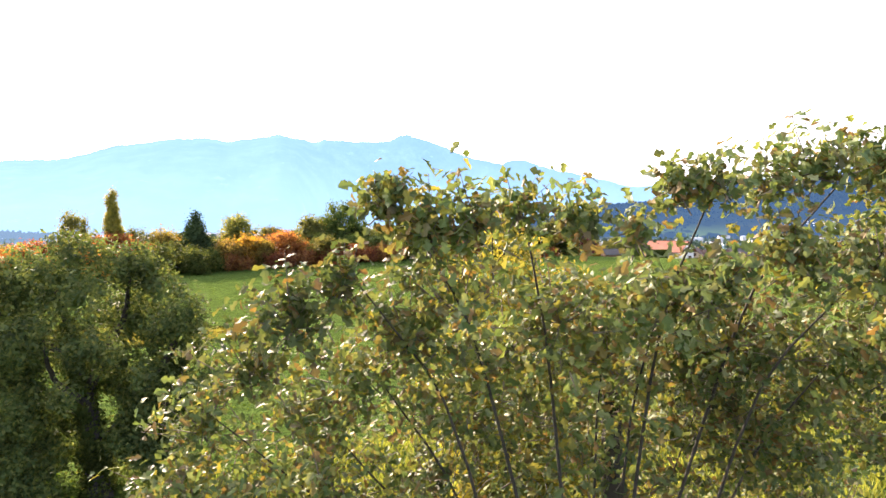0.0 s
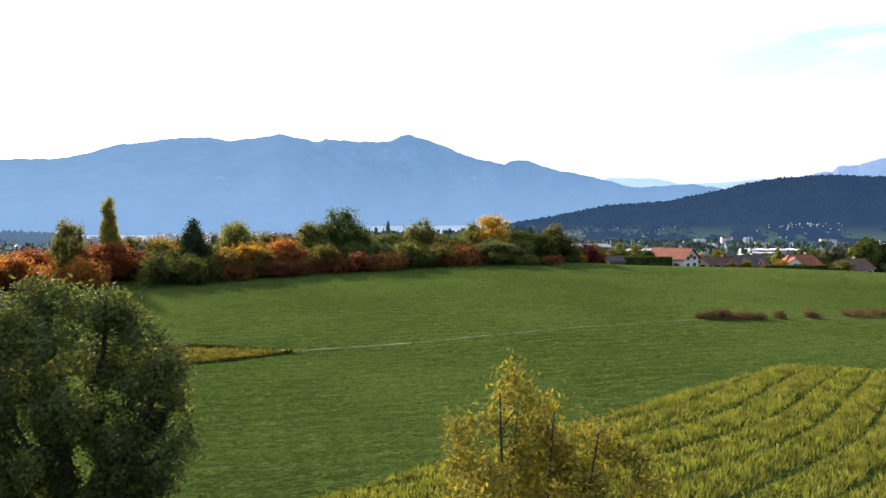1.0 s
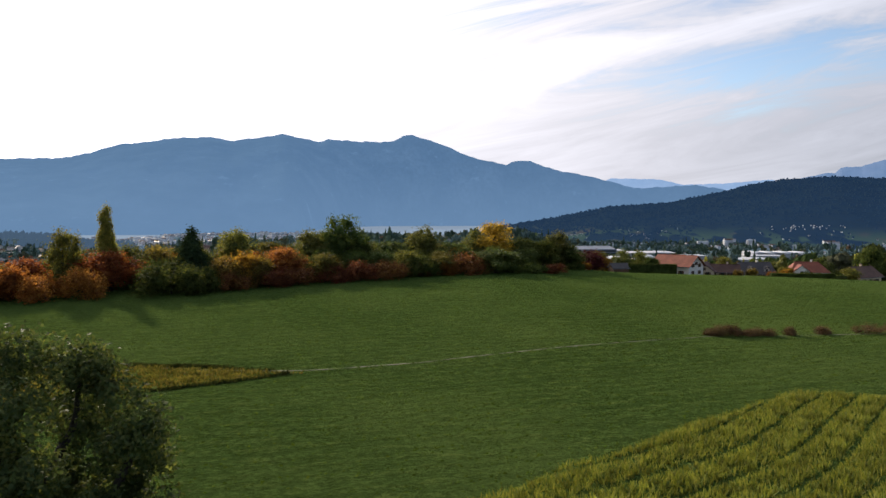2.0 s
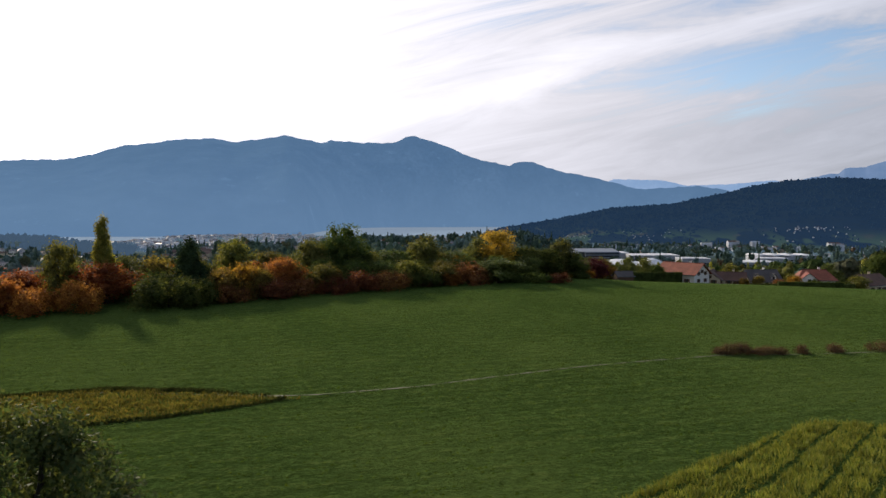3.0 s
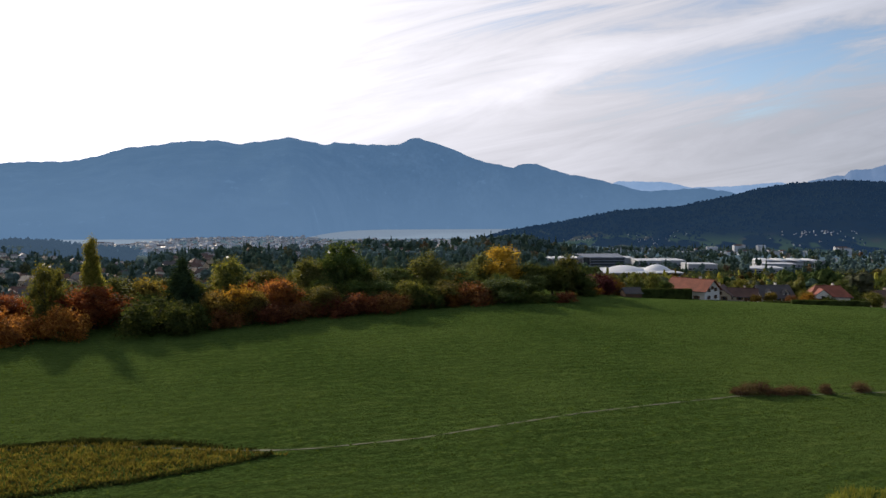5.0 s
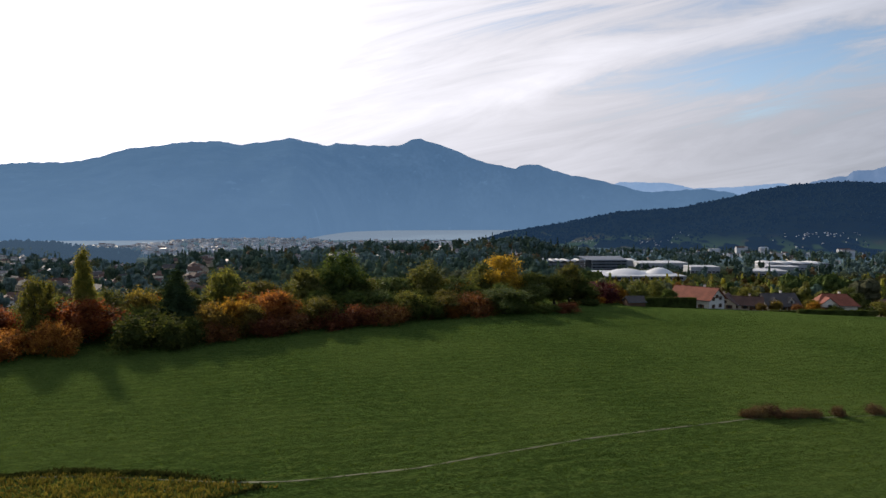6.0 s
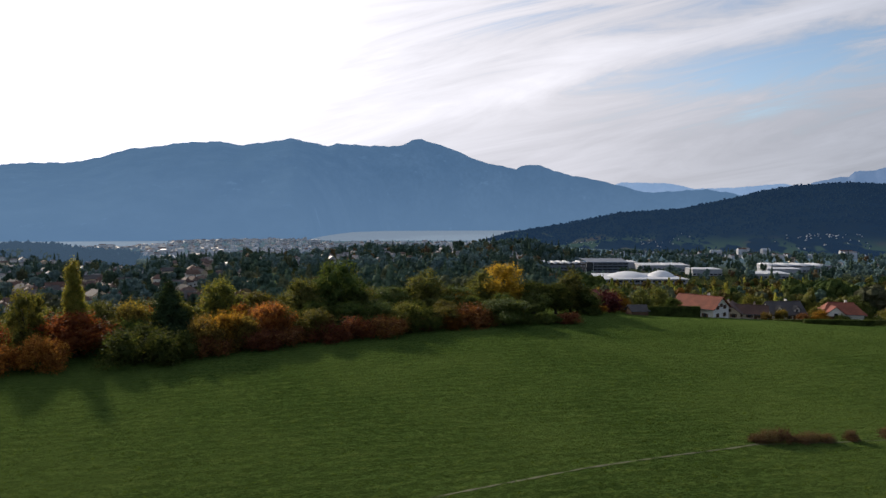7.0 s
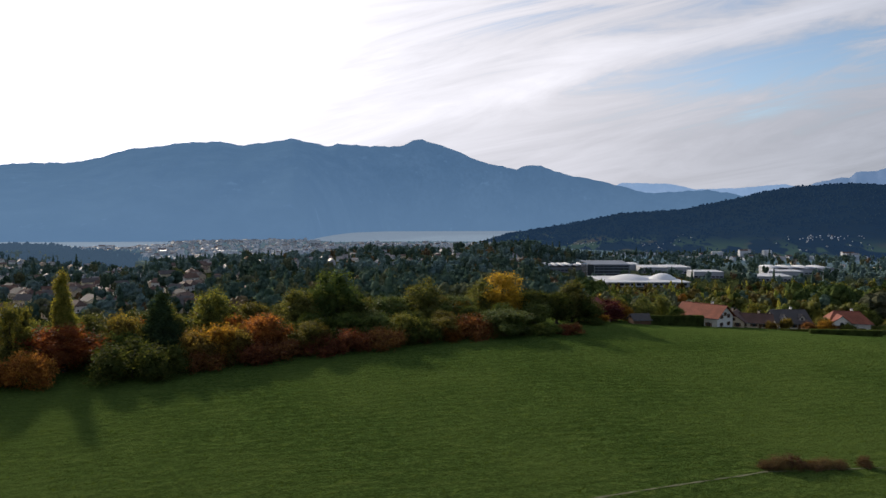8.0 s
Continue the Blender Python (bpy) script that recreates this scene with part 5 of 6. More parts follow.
clipped_hedge(70.0, 268.0, 88.0, 267.0, 3.6, 2.0, "leaf_dark", "tall clipped dark green hedge before the houses", 41)
clipped_hedge(117.0, 252.0, 139.0, 250.0, 1.7, 1.4, "leaf_dark", "long low clipped dark green hedge at the meadow's end", 42)
clipped_hedge(112.0, 263.0, 150.0, 262.0, 1.2, 1.0, "leaf_green", "long low clipped green garden hedge", 43)

GARDEN = [("dark_tree_round", 80.0, 272.0, 6.8, 7.0), ("lime_tree_round", 71.0, 279.0, 9.4, 8.0), ("orange_bush", 63.0, 281.0, 6.6, 9.0), ("dark_tree_round", 131.0, 296.0, 9.0, 9.0), ("olive_tree_round", 158.0, 273.0, 6.0, 8.0), ("orange_bush", 133.0, 272.0, 4.5, 6.0), ("green_bush", 140.0, 270.0, 3.6, 6.0), ("dark_tree_round", 118.0, 299.0, 9.0, 9.0), ("lime_tree_round", 83.0, 300.0, 11.0, 9.0), ("olive_tree_round", 62.0, 285.0, 8.6, 8.0), ("orange_bush", 57.5, 276.0, 5.0, 8.0), ("olive_tree_round", 116.0, 292.0, 9.0, 7.0), ("gold_bush", 121.0, 276.0, 4.0, 5.0), ("olive_tree_round", 134.0, 276.0, 5.5, 6.0), ("green_bush", 152.0, 270.0, 4.0, 6.0), ("russet_bush", 128.0, 274.0, 3.0, 5.0), ("green_tree_round", 157.0, 290.0, 11.0, 9.0), ("lime_tree_round", 98.0, 300.0, 10.0, 8.0), ("dark_tree_round", 176.0, 290.0, 16.0, 12.0), ("gold_bush", 113.0, 270.0, 3.0, 4.0)]
for kind, x, y, h, w in GARDEN:
    plant(kind, x, y, h, w, turn.uniform(0, 6.28))

# ---- works and sheds in the valley ----
WORKS = "works buildings in the valley"


def shed(label, x, y, L, Wd, h, rz, wall="metal_white", roof="metal_white", bays=1, windows=0, vault=0.0):
    """A flat or vaulted works hall: walls, roof with parapet or bays, a band of windows."""
    ob = thing("works_hall", label, "building", WORKS)
    part("wall", boxed((-L / 2, -Wd / 2, -1.5, L / 2, Wd / 2, h)), wall, ob)
    for i in range(bays):
        x0, x1 = -L / 2 + L * i / bays, -L / 2 + L * (i + 1) / bays
        if vault:
            t = np.linspace(0, np.pi, 13)
            xs, zs = x0 + (x1 - x0) * (0.5 - 0.5 * np.cos(t)), h + 0.05 + vault * np.sin(t)
            P = np.vstack([np.stack([xs, np.full(13, s * (Wd / 2 + 0.4)), zs], 1) for s in (-1, 1)])
            F = grid_faces(2, 13)[:, ::-1]
            rim = np.vstack([P, P - (0, 0, 0.4)])
            edge = [[j, j + 1, 26 + j + 1, 26 + j] for j in range(12)] + [[26 + 13 + j, 26 + 13 + j + 1, 13 + j + 1, 13 + j] for j in range(12)]
            part("roof", mesh_data("roof", rim, np.vstack([F, np.array(edge)]), [roof]), None, ob)
        else:
            part("roof", boxed((x0 - 0.3, -Wd / 2 - 0.3, h + 0.01, x1 + 0.3 - (0.7 if i < bays - 1 else 0), Wd / 2 + 0.3, h + 0.7 + 0.5 * (i % 2))), roof, ob)
    for f in range(windows):
        z = 1.0 + f * 3.2
        n = max(3, int(L / 5))
        for i in range(n):
            u = -L / 2 + L * (i + 0.12) / n
            part("window", boxed((u, -Wd / 2 - 0.06, z, u + L / n * 0.78, -Wd / 2 + 0.02, z + 1.9)), "glass_dark", ob)
    return set_down(ob, x, y, rz)


def office_block(x, y, rz):
    """An office block: dark glass storeys between pale bands, a glazed end and a broad tilted roof."""
    L, Wd, h, rise = 56, 34, 14.5, 4.0
    ob = thing("office_block", "office block with dark glass storeys, pale bands and grey sloping roof", "building", WORKS)
    part("wall", boxed((-L / 2, -Wd / 2, -1.5, L / 2, Wd / 2, h)), "metal_grey", ob)
    for f in range(4):
        z = 1.0 + f * 3.9
        for i in range(8):
            u = -L / 2 + 1.5 + (L - 2) * i / 8
            part("window", boxed((u, -Wd / 2 - 0.08, z, u + L / 8 - 0.7, -Wd / 2 + 0.02, z + 2.3)), "glass_dark", ob)
        part("band", boxed((-L / 2 + 1, -Wd / 2 - 0.5, z + 2.4, L / 2, -Wd / 2 + 0.05, z + 3.4)), "roof_metal", ob)
    end = part("glazed_end", boxed((-L / 2 - 0.6, -Wd / 2 - 0.7, -1.0, -L / 2 + 9, Wd / 2 + 0.3, h + 1.4)), "glass_dark", ob)
    for u in (-L / 2 - 0.7, -L / 2 + 8.8):
        part("mullion", boxed((u, -Wd / 2 - 0.95, -1.0, u + 0.5, -Wd / 2 - 0.72, h + 1.4)), "metal_white", end)
    bm = bmesh.new()
    lo = [bm.verts.new(p) for p in ((-L / 2 + 8, -Wd / 2 - 1.2, h + 0.05), (L / 2 + 0.8, -Wd / 2 - 1.2, h + 0.05), (L / 2 + 0.8, Wd / 2 + 0.6, h + rise), (-L / 2 - 2, Wd / 2 + 0.6, h + rise))]
    hi = [bm.verts.new(v.co + Vector((0, 0, 0.9))) for v in lo]
    bm.faces.new(hi)
    bm.faces.new(lo[::-1])
    for i in range(4):
        bm.faces.new((lo[i], lo[(i + 1) % 4], hi[(i + 1) % 4], hi[i]))
    rf = part("roof", bm, "roof_metal", ob)
    for i in range(7):
        u = -L / 2 + 10 + i * 7.2
        part("roof_seam", boxed((u, -Wd / 2 - 1.0, h + 0.9, u + 0.3, -Wd / 2 - 0.2, h + 1.25)), "metal_grey", rf)
    return set_down(ob, x, y, rz)


def domed_hall(x, y, rz):
    """A wide low hall with a flat white roof and two shallow membrane domes."""
    L, Wd, h = 84, 78, 4.6
    ob = thing("domed_hall", "wide low hall with white flat roof and two shallow domes", "building", WORKS)
    part("wall", boxed((-L / 2, -Wd / 2, -2, L / 2, Wd / 2, h)), "concrete", ob)
    part("roof", boxed((-L / 2 - 1, -Wd / 2 - 1, h + 0.01, L / 2 + 1, Wd / 2 + 1, h + 0.8)), "metal_white", ob)
    for i in range(14):
        u = -L / 2 + 1.5 + i * (L - 3) / 14
        part("window", boxed((u, -Wd / 2 - 0.08, 1.8, u + 4.4, -Wd / 2 + 0.02, 4.0)), "glass_dark", ob)
    for cx, r, k in ((-8.0, 22.0, 5.0), (27.5, 14.5, 6.0)):
        t, p = np.linspace(0.02, 1, 9), np.linspace(0, 2 * np.pi, 28, endpoint=False)
        T, Q = np.meshgrid(t, p, indexing="ij")
        V = np.stack([cx + r * T * np.cos(Q), r * 1.05 * T * np.sin(Q), h + 0.8 + k * (1 - T ** 2)], -1).reshape(-1, 3)
        part("dome", mesh_data("dome", V, grid_faces(9, 28, True), ["membrane"]), None, ob, "white shallow membrane dome")
    return set_down(ob, x, y, rz)


office_block(201, 946, 3)
domed_hall(194, 758, 2)
shed("long low works hall with white ribbed vaulted roof", 155, 1021, 69, 60, 6.5, 3, "metal_grey", "metal_white", 7, 1, 3.2)
shed("white flat-roofed works hall in the valley", 300, 1021, 66, 55, 8.0, -4, "concrete", "metal_white", 2, 1)
shed("white flat-roofed works hall in the valley", 326, 924, 37, 34, 8.0, -3, "concrete", "metal_white", 1, 1)
shed("grey flat-roofed works hall with pale roof", 246, 1081, 60, 50, 7.0, -4, "concrete", "metal_white", 2)
shed("white flat-roofed works hall in the valley", 386, 886, 51, 45, 5.5, -8, "concrete", "metal_white", 2, 1)
shed("long pale works hall with low vaulted roof", 494, 1021, 87, 64, 7.5, -6, "concrete", "metal_white", 4, 1, 2.0)
shed("grey flat-roofed works hall with pale roof", 449, 976, 45, 40, 6.0, -6, "concrete", "metal_white", 1)

# ---- woods of the valley ----
def wood_stock(lobes, n_leaf, size, seeds, kinds, fine=True):
    """Crowns for far woods: leafy lobes heaped on one another, with a fringe of loose sprays."""
    k, q = (4, 5) if fine else (3, 5)
    out = []
    for s, kind in zip(seeds, kinds):
        rng = np.random.default_rng(s)
        h, w = {"round": (11, 9), "cone": (14, 6), "column": (13, 4.5)}[kind]
        if kind == "round":
            B = [(0, 0, h * 0.42, w * 0.36, w * 0.36, h * 0.36)]
            for i in range(lobes):
                a, e = i * 2.4 + rng.uniform(-0.5, 0.5), rng.uniform(-0.35, 1.0)
                r = w * rng.uniform(0.17, 0.28)
                c = math.cos(e * 1.25) * (w * 0.5 - r * 0.7)
                B.append((math.cos(a) * c, math.sin(a) * c, h * 0.52 + e * (h * 0.46 - r), r, r, r * 1.05))
        else:
            taper = (0.48, 0.37, 0.26, 0.14) if kind == "cone" else (0.36, 0.46, 0.40, 0.22)
            B = [(rng.normal() * 0.2, rng.normal() * 0.2, h * f, w * t, w * t, h * 0.19) for f, t in zip((0.24, 0.44, 0.64, 0.84), taper)]
        crown = [lump(b[:3], b[3:], rng, k, q) for b in B]
        if n_leaf:
            crown.append(foliage(B, n_leaf, size, rng, 0.35, 3, 0, 0.6, 0.9, 0.0, 0.5))
        out.append(joined(crown))
    return out


WOOD_FAR = ["leaf_far", "leaf_deep", "leaf_far_olive", "leaf_far_olive", "leaf_far_olive", "leaf_far_rust", "leaf_far", "leaf_far_olive"]
WOOD_LEAVES = ["leaf_green", "leaf_dark", "leaf_olive", "leaf_lime", "leaf_gold", "leaf_orange", "leaf_needle", "leaf_poplar"]


def wood(name, label, pts, stock, kinds, odds, rng, big=1.0, leaves=WOOD_LEAVES):
    """Many trees in one mesh; odds: how often each leaf colour comes."""
    vs, fs, mi, n = [], [], [], 0
    odds = np.asarray(odds, float) / sum(odds)
    gx, gy, gz, gk = drawn_in(pts[:, 0], pts[:, 1], land(pts[:, 0], pts[:, 1]))
    for x, y, z, k in zip(gx, gy, gz, gk):
        c = rng.choice(8, p=odds)
        fit = [i for i, q in enumerate(kinds) if (q == "cone") == (c == 6) and (q == "column") == (c == 7)]
        v, f = stock[rng.choice(fit)]
        a, s = rng.uniform(0, 6.28), (0.5 + 0.85 * rng.random() ** 1.3) * k * big
        rot = np.array([[np.cos(a), -np.sin(a), 0], [np.sin(a), np.cos(a), 0], [0, 0, rng.uniform(0.85, 1.2)]]) * s
        vs.append(v @ rot.T + (x, y, z - 0.2))
        fs.append(f + n)
        mi.append(np.full(len(f), c))
        n += len(v)
    me = mesh_data(name, np.vstack(vs), np.vstack(fs), leaves, np.concatenate(mi), False)
    return tagged(new(name, me), label, "woods", kind="stuff")


def scatter(rng, n, b0, b1, d0, d1, avoid=()):
    """Places spread evenly over a stretch of the fan ahead, clear of the circles in avoid."""
    b = rng.uniform(b0, b1, n)
    d = np.sqrt(rng.uniform(d0 ** 2, d1 ** 2, n))
    P = np.stack([b * d, d], 1)
    for x, y, r in avoid:
        P = P[np.hypot(P[:, 0] - x, P[:, 1] - y) > r]
    return P


rng = np.random.default_rng(51)
SK = ["round", "round", "round", "round", "cone", "cone", "column"]
fine_stock = wood_stock(8, 75, 0.5, range(60, 67), SK)
near_stock = wood_stock(14, 330, 0.33, range(90, 97), SK)
far_stock = wood_stock(5, 15, 0.65, range(70, 77), SK, False)
dim_stock = wood_stock(1, 0, 0.7, range(80, 87), SK, False)
CLEAR = [(152, 965, 36), (148, 915, 32), (142, 870, 28), (205, 890, 36), (210, 946, 45), (155, 1022, 54), (180, 745, 50), (215, 735, 50), (240, 765, 48), (200, 790, 50), (278, 1022, 51), (326, 924, 33), (386, 886, 39), (494, 1022, 63), (246, 1082, 42), (449, 976, 36), (224, 880, 26), (299, 886, 22), (359, 930, 18), (434, 916, 18)]
HOME = [scatter(rng, 130, -0.78, -0.28, 340, 700), np.vstack([scatter(rng, 70, -0.78, -0.44, 700, 960), scatter(rng, 60, -0.42, -0.2, 700, 1000)]), scatter(rng, 90, -0.28, 0.10, 770, 1100), scatter(rng, 30, 0.1, 0.8, 1100, 1600)]


def clear_sight(P, homes, length, half=8.0):
    """Leaves out the trees that would stand on a house or hide it from the camera's view."""
    for x, y in homes:
        d, D = np.hypot(P[:, 0], P[:, 1]), math.hypot(x, y)
        off = np.abs(P[:, 0] * y - P[:, 1] * x) / D
        P = P[~((off < half) & (d > D - length) & (d < D + 8))]
    return P


# mostly leaves with haze in their colour, for woods further off
HAZE_LEAVES = ["leaf_blue", "leaf_deep", "leaf_blue", "leaf_far_olive", "leaf_far", "leaf_far_rust", "leaf_deep", "leaf_blue"]
VALLEY = ["leaf_far", "leaf_dark", "leaf_far_olive", "leaf_olive", "leaf_gold", "leaf_orange", "leaf_needle", "leaf_poplar"]
wood("valley_wood", "olive and gold autumn wood below the houses", np.vstack([scatter(rng, 700, 0.16, 0.85, 335, 610, CLEAR), scatter(rng, 180, 0.40, 0.85, 610, 720, CLEAR)]), fine_stock, SK, [1.5, 3.5, 5, 6, 2.5, 0.2, 0.3, 4.0], rng, 0.8, VALLEY)
wood("poplar_screen", "golden-green poplar screen before the works", np.vstack([scatter(rng, 150, 0.22, 0.50, 560, 650), scatter(rng, 60, 0.17, 0.40, 620, 680)]), fine_stock, SK, [0, 0.3, 1, 2, 3, 0, 0, 9], rng, 0.66, VALLEY)
wood("dark_grove", "tall dark green grove below the houses", np.vstack([scatter(rng, 45, 0.165, 0.205, 420, 540), scatter(rng, 80, 0.47, 0.58, 430, 560)]), near_stock, SK, [2, 7, 0.5, 0.2, 0, 0, 0, 0], rng, 1.25, VALLEY)
wood("ridge_wood", "dark green wood on the slope behind the tree belt", scatter(rng, 480, -0.34, 0.17, 300, 560, CLEAR), fine_stock, SK, [6, 6, 4, 1, 0.7, 0.5, 2, 0.3], rng, 1.0, WOOD_FAR)
wood("upper_wood", "dark green wooded slope beyond the tree belt", clear_sight(scatter(rng, 1550, -0.34, 0.17, 560, 1150, CLEAR), HOME[2], 75, 8.0), far_stock, SK, [3, 6, 3, 2.0, 1.5, 0.9, 1.6, 0.2], rng, 1.12, HAZE_LEAVES)
wood("knoll_wood", "dense dark wood on the knoll beyond the works", np.stack([145 + rng.normal(size=260) * 65, 1190 + rng.normal(size=260) * 60], 1), far_stock, SK, [6, 7, 2, 0.3, 0, 0, 2, 0], rng, 1.15, HAZE_LEAVES)
wood("town_trees", "dark garden trees and conifers among the town's houses", clear_sight(scatter(rng, 560, -0.80, -0.28, 310, 700), HOME[0], 22), fine_stock, SK, [6, 5, 4, 1, 0.6, 0.6, 2.5, 0.6], rng, 0.85, HAZE_LEAVES)
wood("upper_town_trees", "dark garden trees and conifers among the town's houses", clear_sight(np.vstack([scatter(rng, 330, -0.80, -0.45, 700, 970), scatter(rng, 520, -0.44, -0.24, 700, 1080)]), HOME[1], 30), far_stock, SK, [5, 6, 3, 0.6, 0.4, 0.6, 4, 0.3], rng, 0.95, HAZE_LEAVES)
wood("works_wood", "dark woods round and beyond the works", scatter(rng, 1700, 0.02, 0.9, 760, 1650, CLEAR), far_stock, SK, [6, 6, 3, 0.6, 0.4, 0.3, 2, 0.2], rng, 1.05, HAZE_LEAVES)
wood("rise_wood", "tall mixed autumn wood beside the last houses", scatter(rng, 150, 0.56, 0.90, 310, 420), near_stock, SK, [2, 6, 5, 3, 0.8, 0.4, 0, 0], rng, 1.2, VALLEY)
far = np.vstack([scatter(rng, 350, -0.8, -0.2, 1200, 1500), scatter(rng, 1500, -0.8, 0.1, 1450, 3800)])
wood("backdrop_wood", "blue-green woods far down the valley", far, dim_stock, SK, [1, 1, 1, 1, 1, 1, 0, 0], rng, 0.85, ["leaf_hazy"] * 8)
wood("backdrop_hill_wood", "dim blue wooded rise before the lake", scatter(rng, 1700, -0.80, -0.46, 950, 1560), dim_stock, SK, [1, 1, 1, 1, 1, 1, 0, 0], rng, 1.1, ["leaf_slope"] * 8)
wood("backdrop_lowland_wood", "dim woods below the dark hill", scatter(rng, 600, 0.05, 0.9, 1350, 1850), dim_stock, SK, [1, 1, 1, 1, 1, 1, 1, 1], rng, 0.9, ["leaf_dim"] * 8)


def hillside_canopy(grid, n, rng):
    """Crowns standing over a hillside, thick above and thinning into hedgerows below."""
    nv, nb = grid.shape[:2]
    v, b = rng.random(n) ** 0.8 * (nv - 1.01), rng.uniform(0, nb * 0.62, n)
    clump = waves(b * 3.0, v * 9.0, 14, 2.0)
    keep = (v > 8) | (clump > 0.15)
    v, b = v[keep], b[keep]
    i, j = v.astype(int), b.astype(int)
    fv, fb = (v - i)[:, None], (b - j)[:, None]
    P = (grid[i, j] * (1 - fb) + grid[i, j + 1] * fb) * (1 - fv) + (grid[i + 1, j] * (1 - fb) + grid[i + 1, j + 1] * fb) * fv
    size = rng.uniform(2.2, 4.2, len(P)) * np.where(v > 8, 1.0, 0.75)
    return joined([lump(p + (0, 0, r * 0.35), (r * 1.15, r * 1.15, r * 0.95), rng, 3, 5) for p, r in zip(P, size)])


me = mesh_data("backdrop_hill_canopy", *hillside_canopy(HILLSIDE, 8500, rng), ["leaf_hill_haze"])
tagged(new("backdrop_hill_canopy", me), "dark closed wood over the far hillside, with blue haze as glow", "woods", kind="stuff")

# ---- town ----
TOWN = "houses of the town"
stock = [gable_house("town_house", "small town house with tiled roof among trees", 12, 9, 4.5, 3.0, w, r, 0.6, TOWN, 1, True, hp, False, False) for w, r, hp in (("render_white", "roof_brown", 0.0), ("render_cream", "roof_dark", 0.0), ("render_white", "roof_weathered", 0.35), ("render_cream", "roof_dark", 0.0), ("render_white", "roof_weathered", 0.3))]
small_stock = [gable_house("town_house", "pale town house far off among trees", 12, 9, 4.5, 3.0, w, r, 0.6, TOWN, 0, True, 0.0, False, False) for w, r in (("render_white", "town_roof"), ("render_cream", "roof_weathered"), ("town_pale", "town_roof"))]
spots = np.vstack(HOME)
used = set()
for x, y in spots:
    gx, gy, gz, k = (float(v) for v in drawn_in(x, y, land(x, y)))
    base = turn.choice(stock if math.hypot(x, y) < 700 else small_stock)
    m = Matrix.LocRotScale((gx, gy, gz), Euler((0, 0, turn.uniform(-1.2, 1.2))), (k * (turn.uniform(0.7, 1.0) if math.hypot(x, y) < 700 else turn.uniform(0.55, 0.8)),) * 3)
    if base in used:
        keep = base.matrix_basis.copy()
        base.matrix_basis = Matrix.Identity(4)
        copy_thing(base, m)
        base.matrix_basis = keep
    else:
        used.add(base)
        base.matrix_basis = m


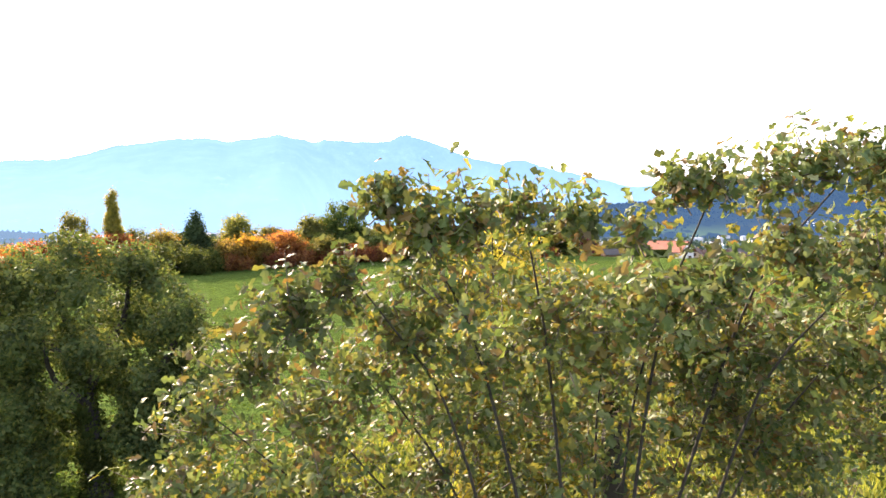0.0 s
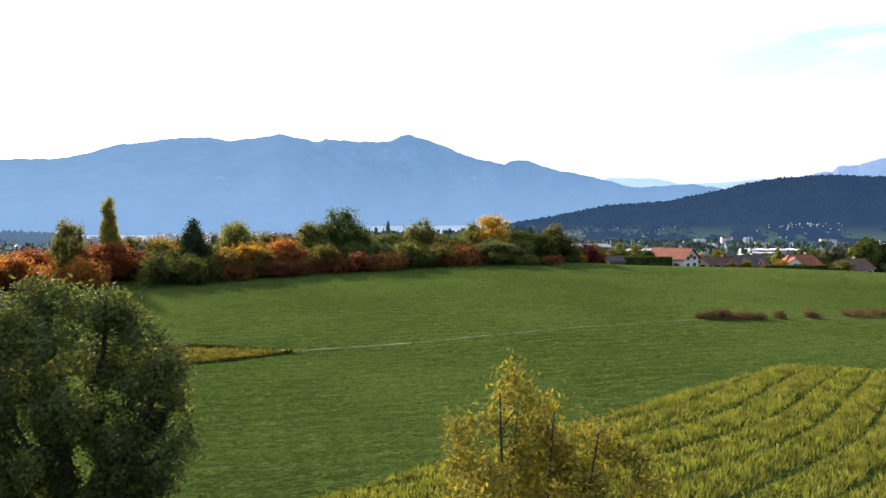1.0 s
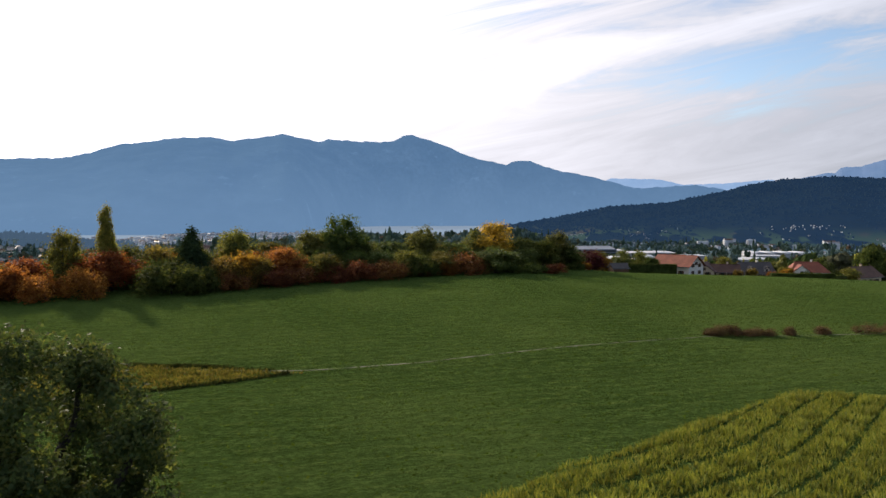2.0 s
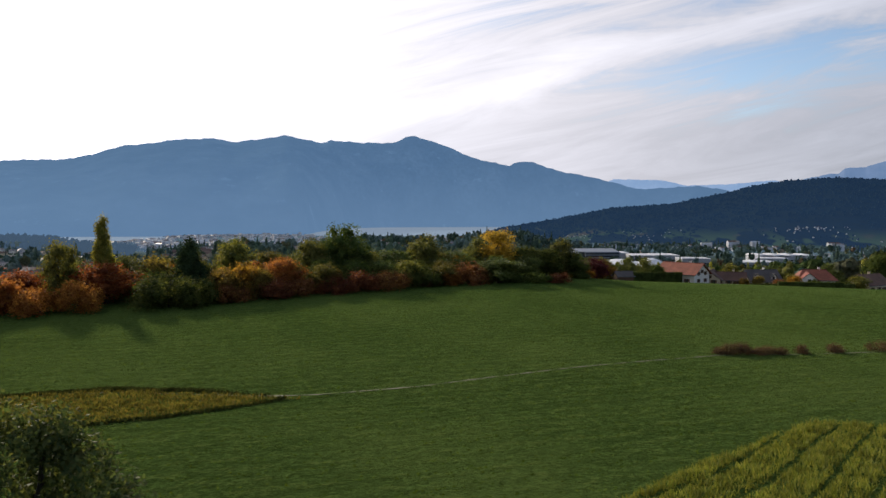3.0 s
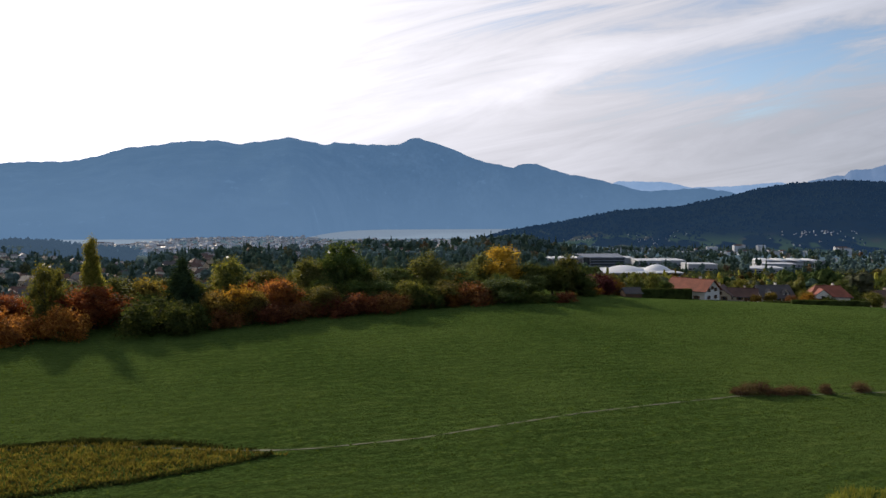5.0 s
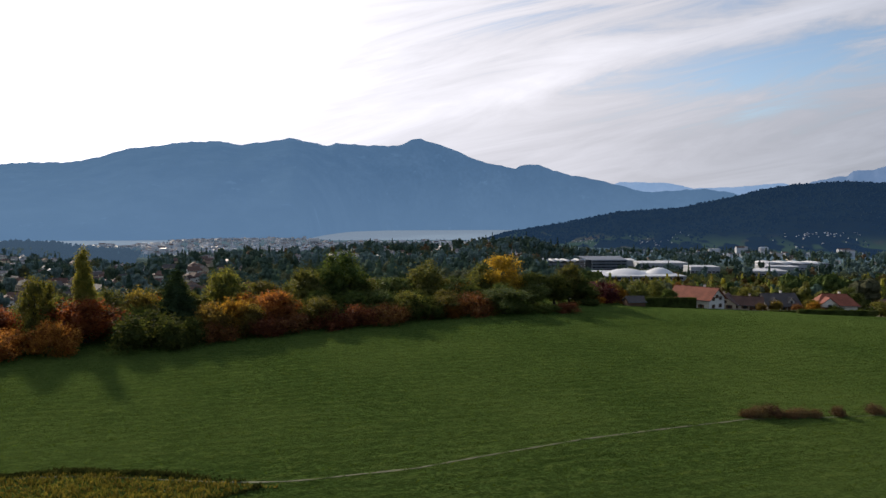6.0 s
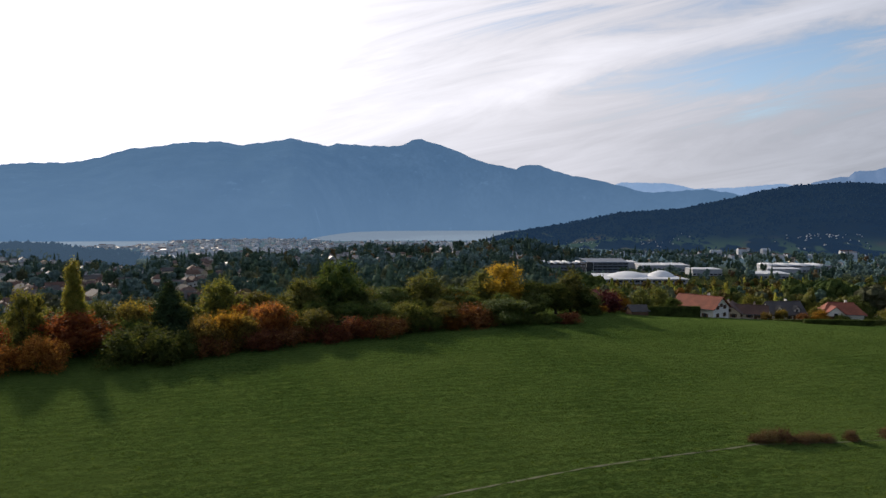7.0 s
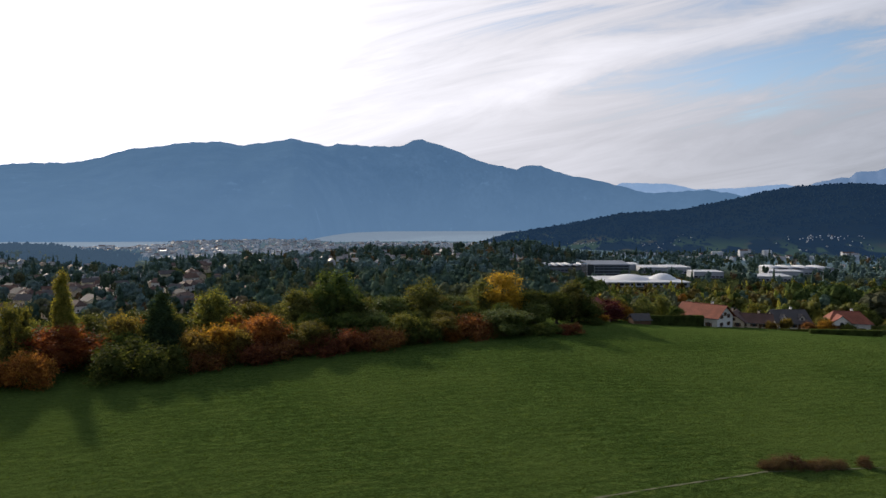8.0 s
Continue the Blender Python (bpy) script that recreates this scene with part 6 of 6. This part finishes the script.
def far_town(pts, rng, zfun, name, label, size=1.0):
    """Small pitched and flat houses too far off to part, in one mesh."""
    vs, fs, mi, n = [], [], [], 0
    gx, gy, gz, gk = drawn_in(pts[:, 0], pts[:, 1], zfun)
    for x, y, z, k in zip(gx, gy, gz, gk):
        a, L, Wd, h = rng.uniform(-0.6, 0.6), rng.uniform(8, 15), rng.uniform(7, 11), rng.uniform(4, 8)
        if rng.random() < 0.08:
            L, h = L * 1.8, h * 2.0
        pk = rng.uniform(2, 3.5) if rng.random() < 0.7 else 0.4
        v = np.array([(-L / 2, -Wd / 2, -4), (L / 2, -Wd / 2, -4), (L / 2, Wd / 2, -4), (-L / 2, Wd / 2, -4), (-L / 2, -Wd / 2, h), (L / 2, -Wd / 2, h), (L / 2, Wd / 2, h), (-L / 2, Wd / 2, h), (-L / 2, 0, h + pk), (L / 2, 0, h + pk)]) * k * size
        c, s = np.cos(a), np.sin(a)
        vs.append(np.stack([v[:, 0] * c - v[:, 1] * s + x, v[:, 0] * s + v[:, 1] * c + y, v[:, 2] + z], 1))
        fs.append(np.array([(0, 1, 5, 4), (1, 2, 6, 5), (2, 3, 7, 6), (3, 0, 4, 7), (4, 5, 9, 8), (6, 7, 8, 9), (5, 6, 9, 9), (7, 4, 8, 8)]) + n)
        mi.append([rng.choice([3, 4], p=[0.7, 0.3])] * 4 + [rng.choice([0, 1, 2, 4])] * 2 + [3] * 2)
        n += 10
    F, M_ = np.vstack(fs), np.concatenate(mi)
    me = bpy.data.meshes.new(name)
    me.from_pydata(np.vstack(vs).tolist(), [], [tuple(dict.fromkeys(f)) for f in F.tolist()])
    for q in ("town_roof", "roof_brown", "town_roof", "town_pale", "town_pale"):
        me.materials.append(MAT[q])
    me.polygons.foreach_set("material_index", np.asarray(M_, np.int32))
    return tagged(new(name, me), label, "town", kind="stuff")


pts = np.vstack([scatter(rng, 1900, -0.8, 0.06, 1250, 3300), scatter(rng, 260, -0.42, -0.2, 3300, 3900), scatter(rng, 90, 0.05, 0.8, 1350, 1650)])
off = (pts[:, 0] / pts[:, 1] < -0.46) & (np.hypot(pts[:, 0], pts[:, 1]) > 1580) & (np.hypot(pts[:, 0], pts[:, 1]) < 2400)
pts = pts[~off]
far_town(pts, rng, land(pts[:, 0], pts[:, 1]), "backdrop_town", "distant pale town spread towards the lake")

# hamlets on the lower slopes of the dark hill
b = np.concatenate([rng.uniform(0.13, 0.34, 14), 0.19 + rng.normal(size=14) * 0.012, 0.29 + rng.normal(size=12) * 0.012, 0.515 + rng.normal(size=34) * 0.03, rng.uniform(0.46, 0.68, 16)])
rise = np.concatenate([rng.uniform(0.27, 0.42, 14), 0.36 + rng.normal(size=14) * 0.02, 0.30 + rng.normal(size=12) * 0.02, 0.235 + rng.normal(size=34) * 0.010, rng.uniform(0.14, 0.21, 16)])
near = lerp_list(b, HILL_FOOT)
dist = near + (4100 - near) * rise ** 1.15
pts = np.stack([b * dist, dist], 1)
far_town(pts, rng, -100 + (lerp_list(b, HILL) + 100) * rise ** 0.9 + 1, "backdrop_hamlet", "scattered pale hamlet houses on the lower hillside", 0.21)

# a tall block by the lake, a long block on the near rise and a lamp mast at the works
tall = shed("pale tall apartment block far off by the lake", -600, 2950, 40, 18, 27, 0, "town_pale", "town_pale", 1, 5)
tall.name = "apartment_block"
long_block = shed("long pale building on the wooded rise", -1180, 1900, 66, 16, 18, 0, "town_pale", "town_pale", 1, 3)
long_block.name = "long_building"
mast = thing("lamp_mast", "slender pale lamp mast beside the works", "mast")
part("pole", mesh_data("pole", *tube([(0, 0, -1), (0, 0, 8), (0, 0, 17)], [0.2, 0.16, 0.12], 8), ["membrane"]), None, mast)
part("lamp_head", boxed((-0.9, -0.25, 16.9, 0.9, 0.25, 17.3)), "metal_grey", mast)
set_down(mast, 449, 868, 0)
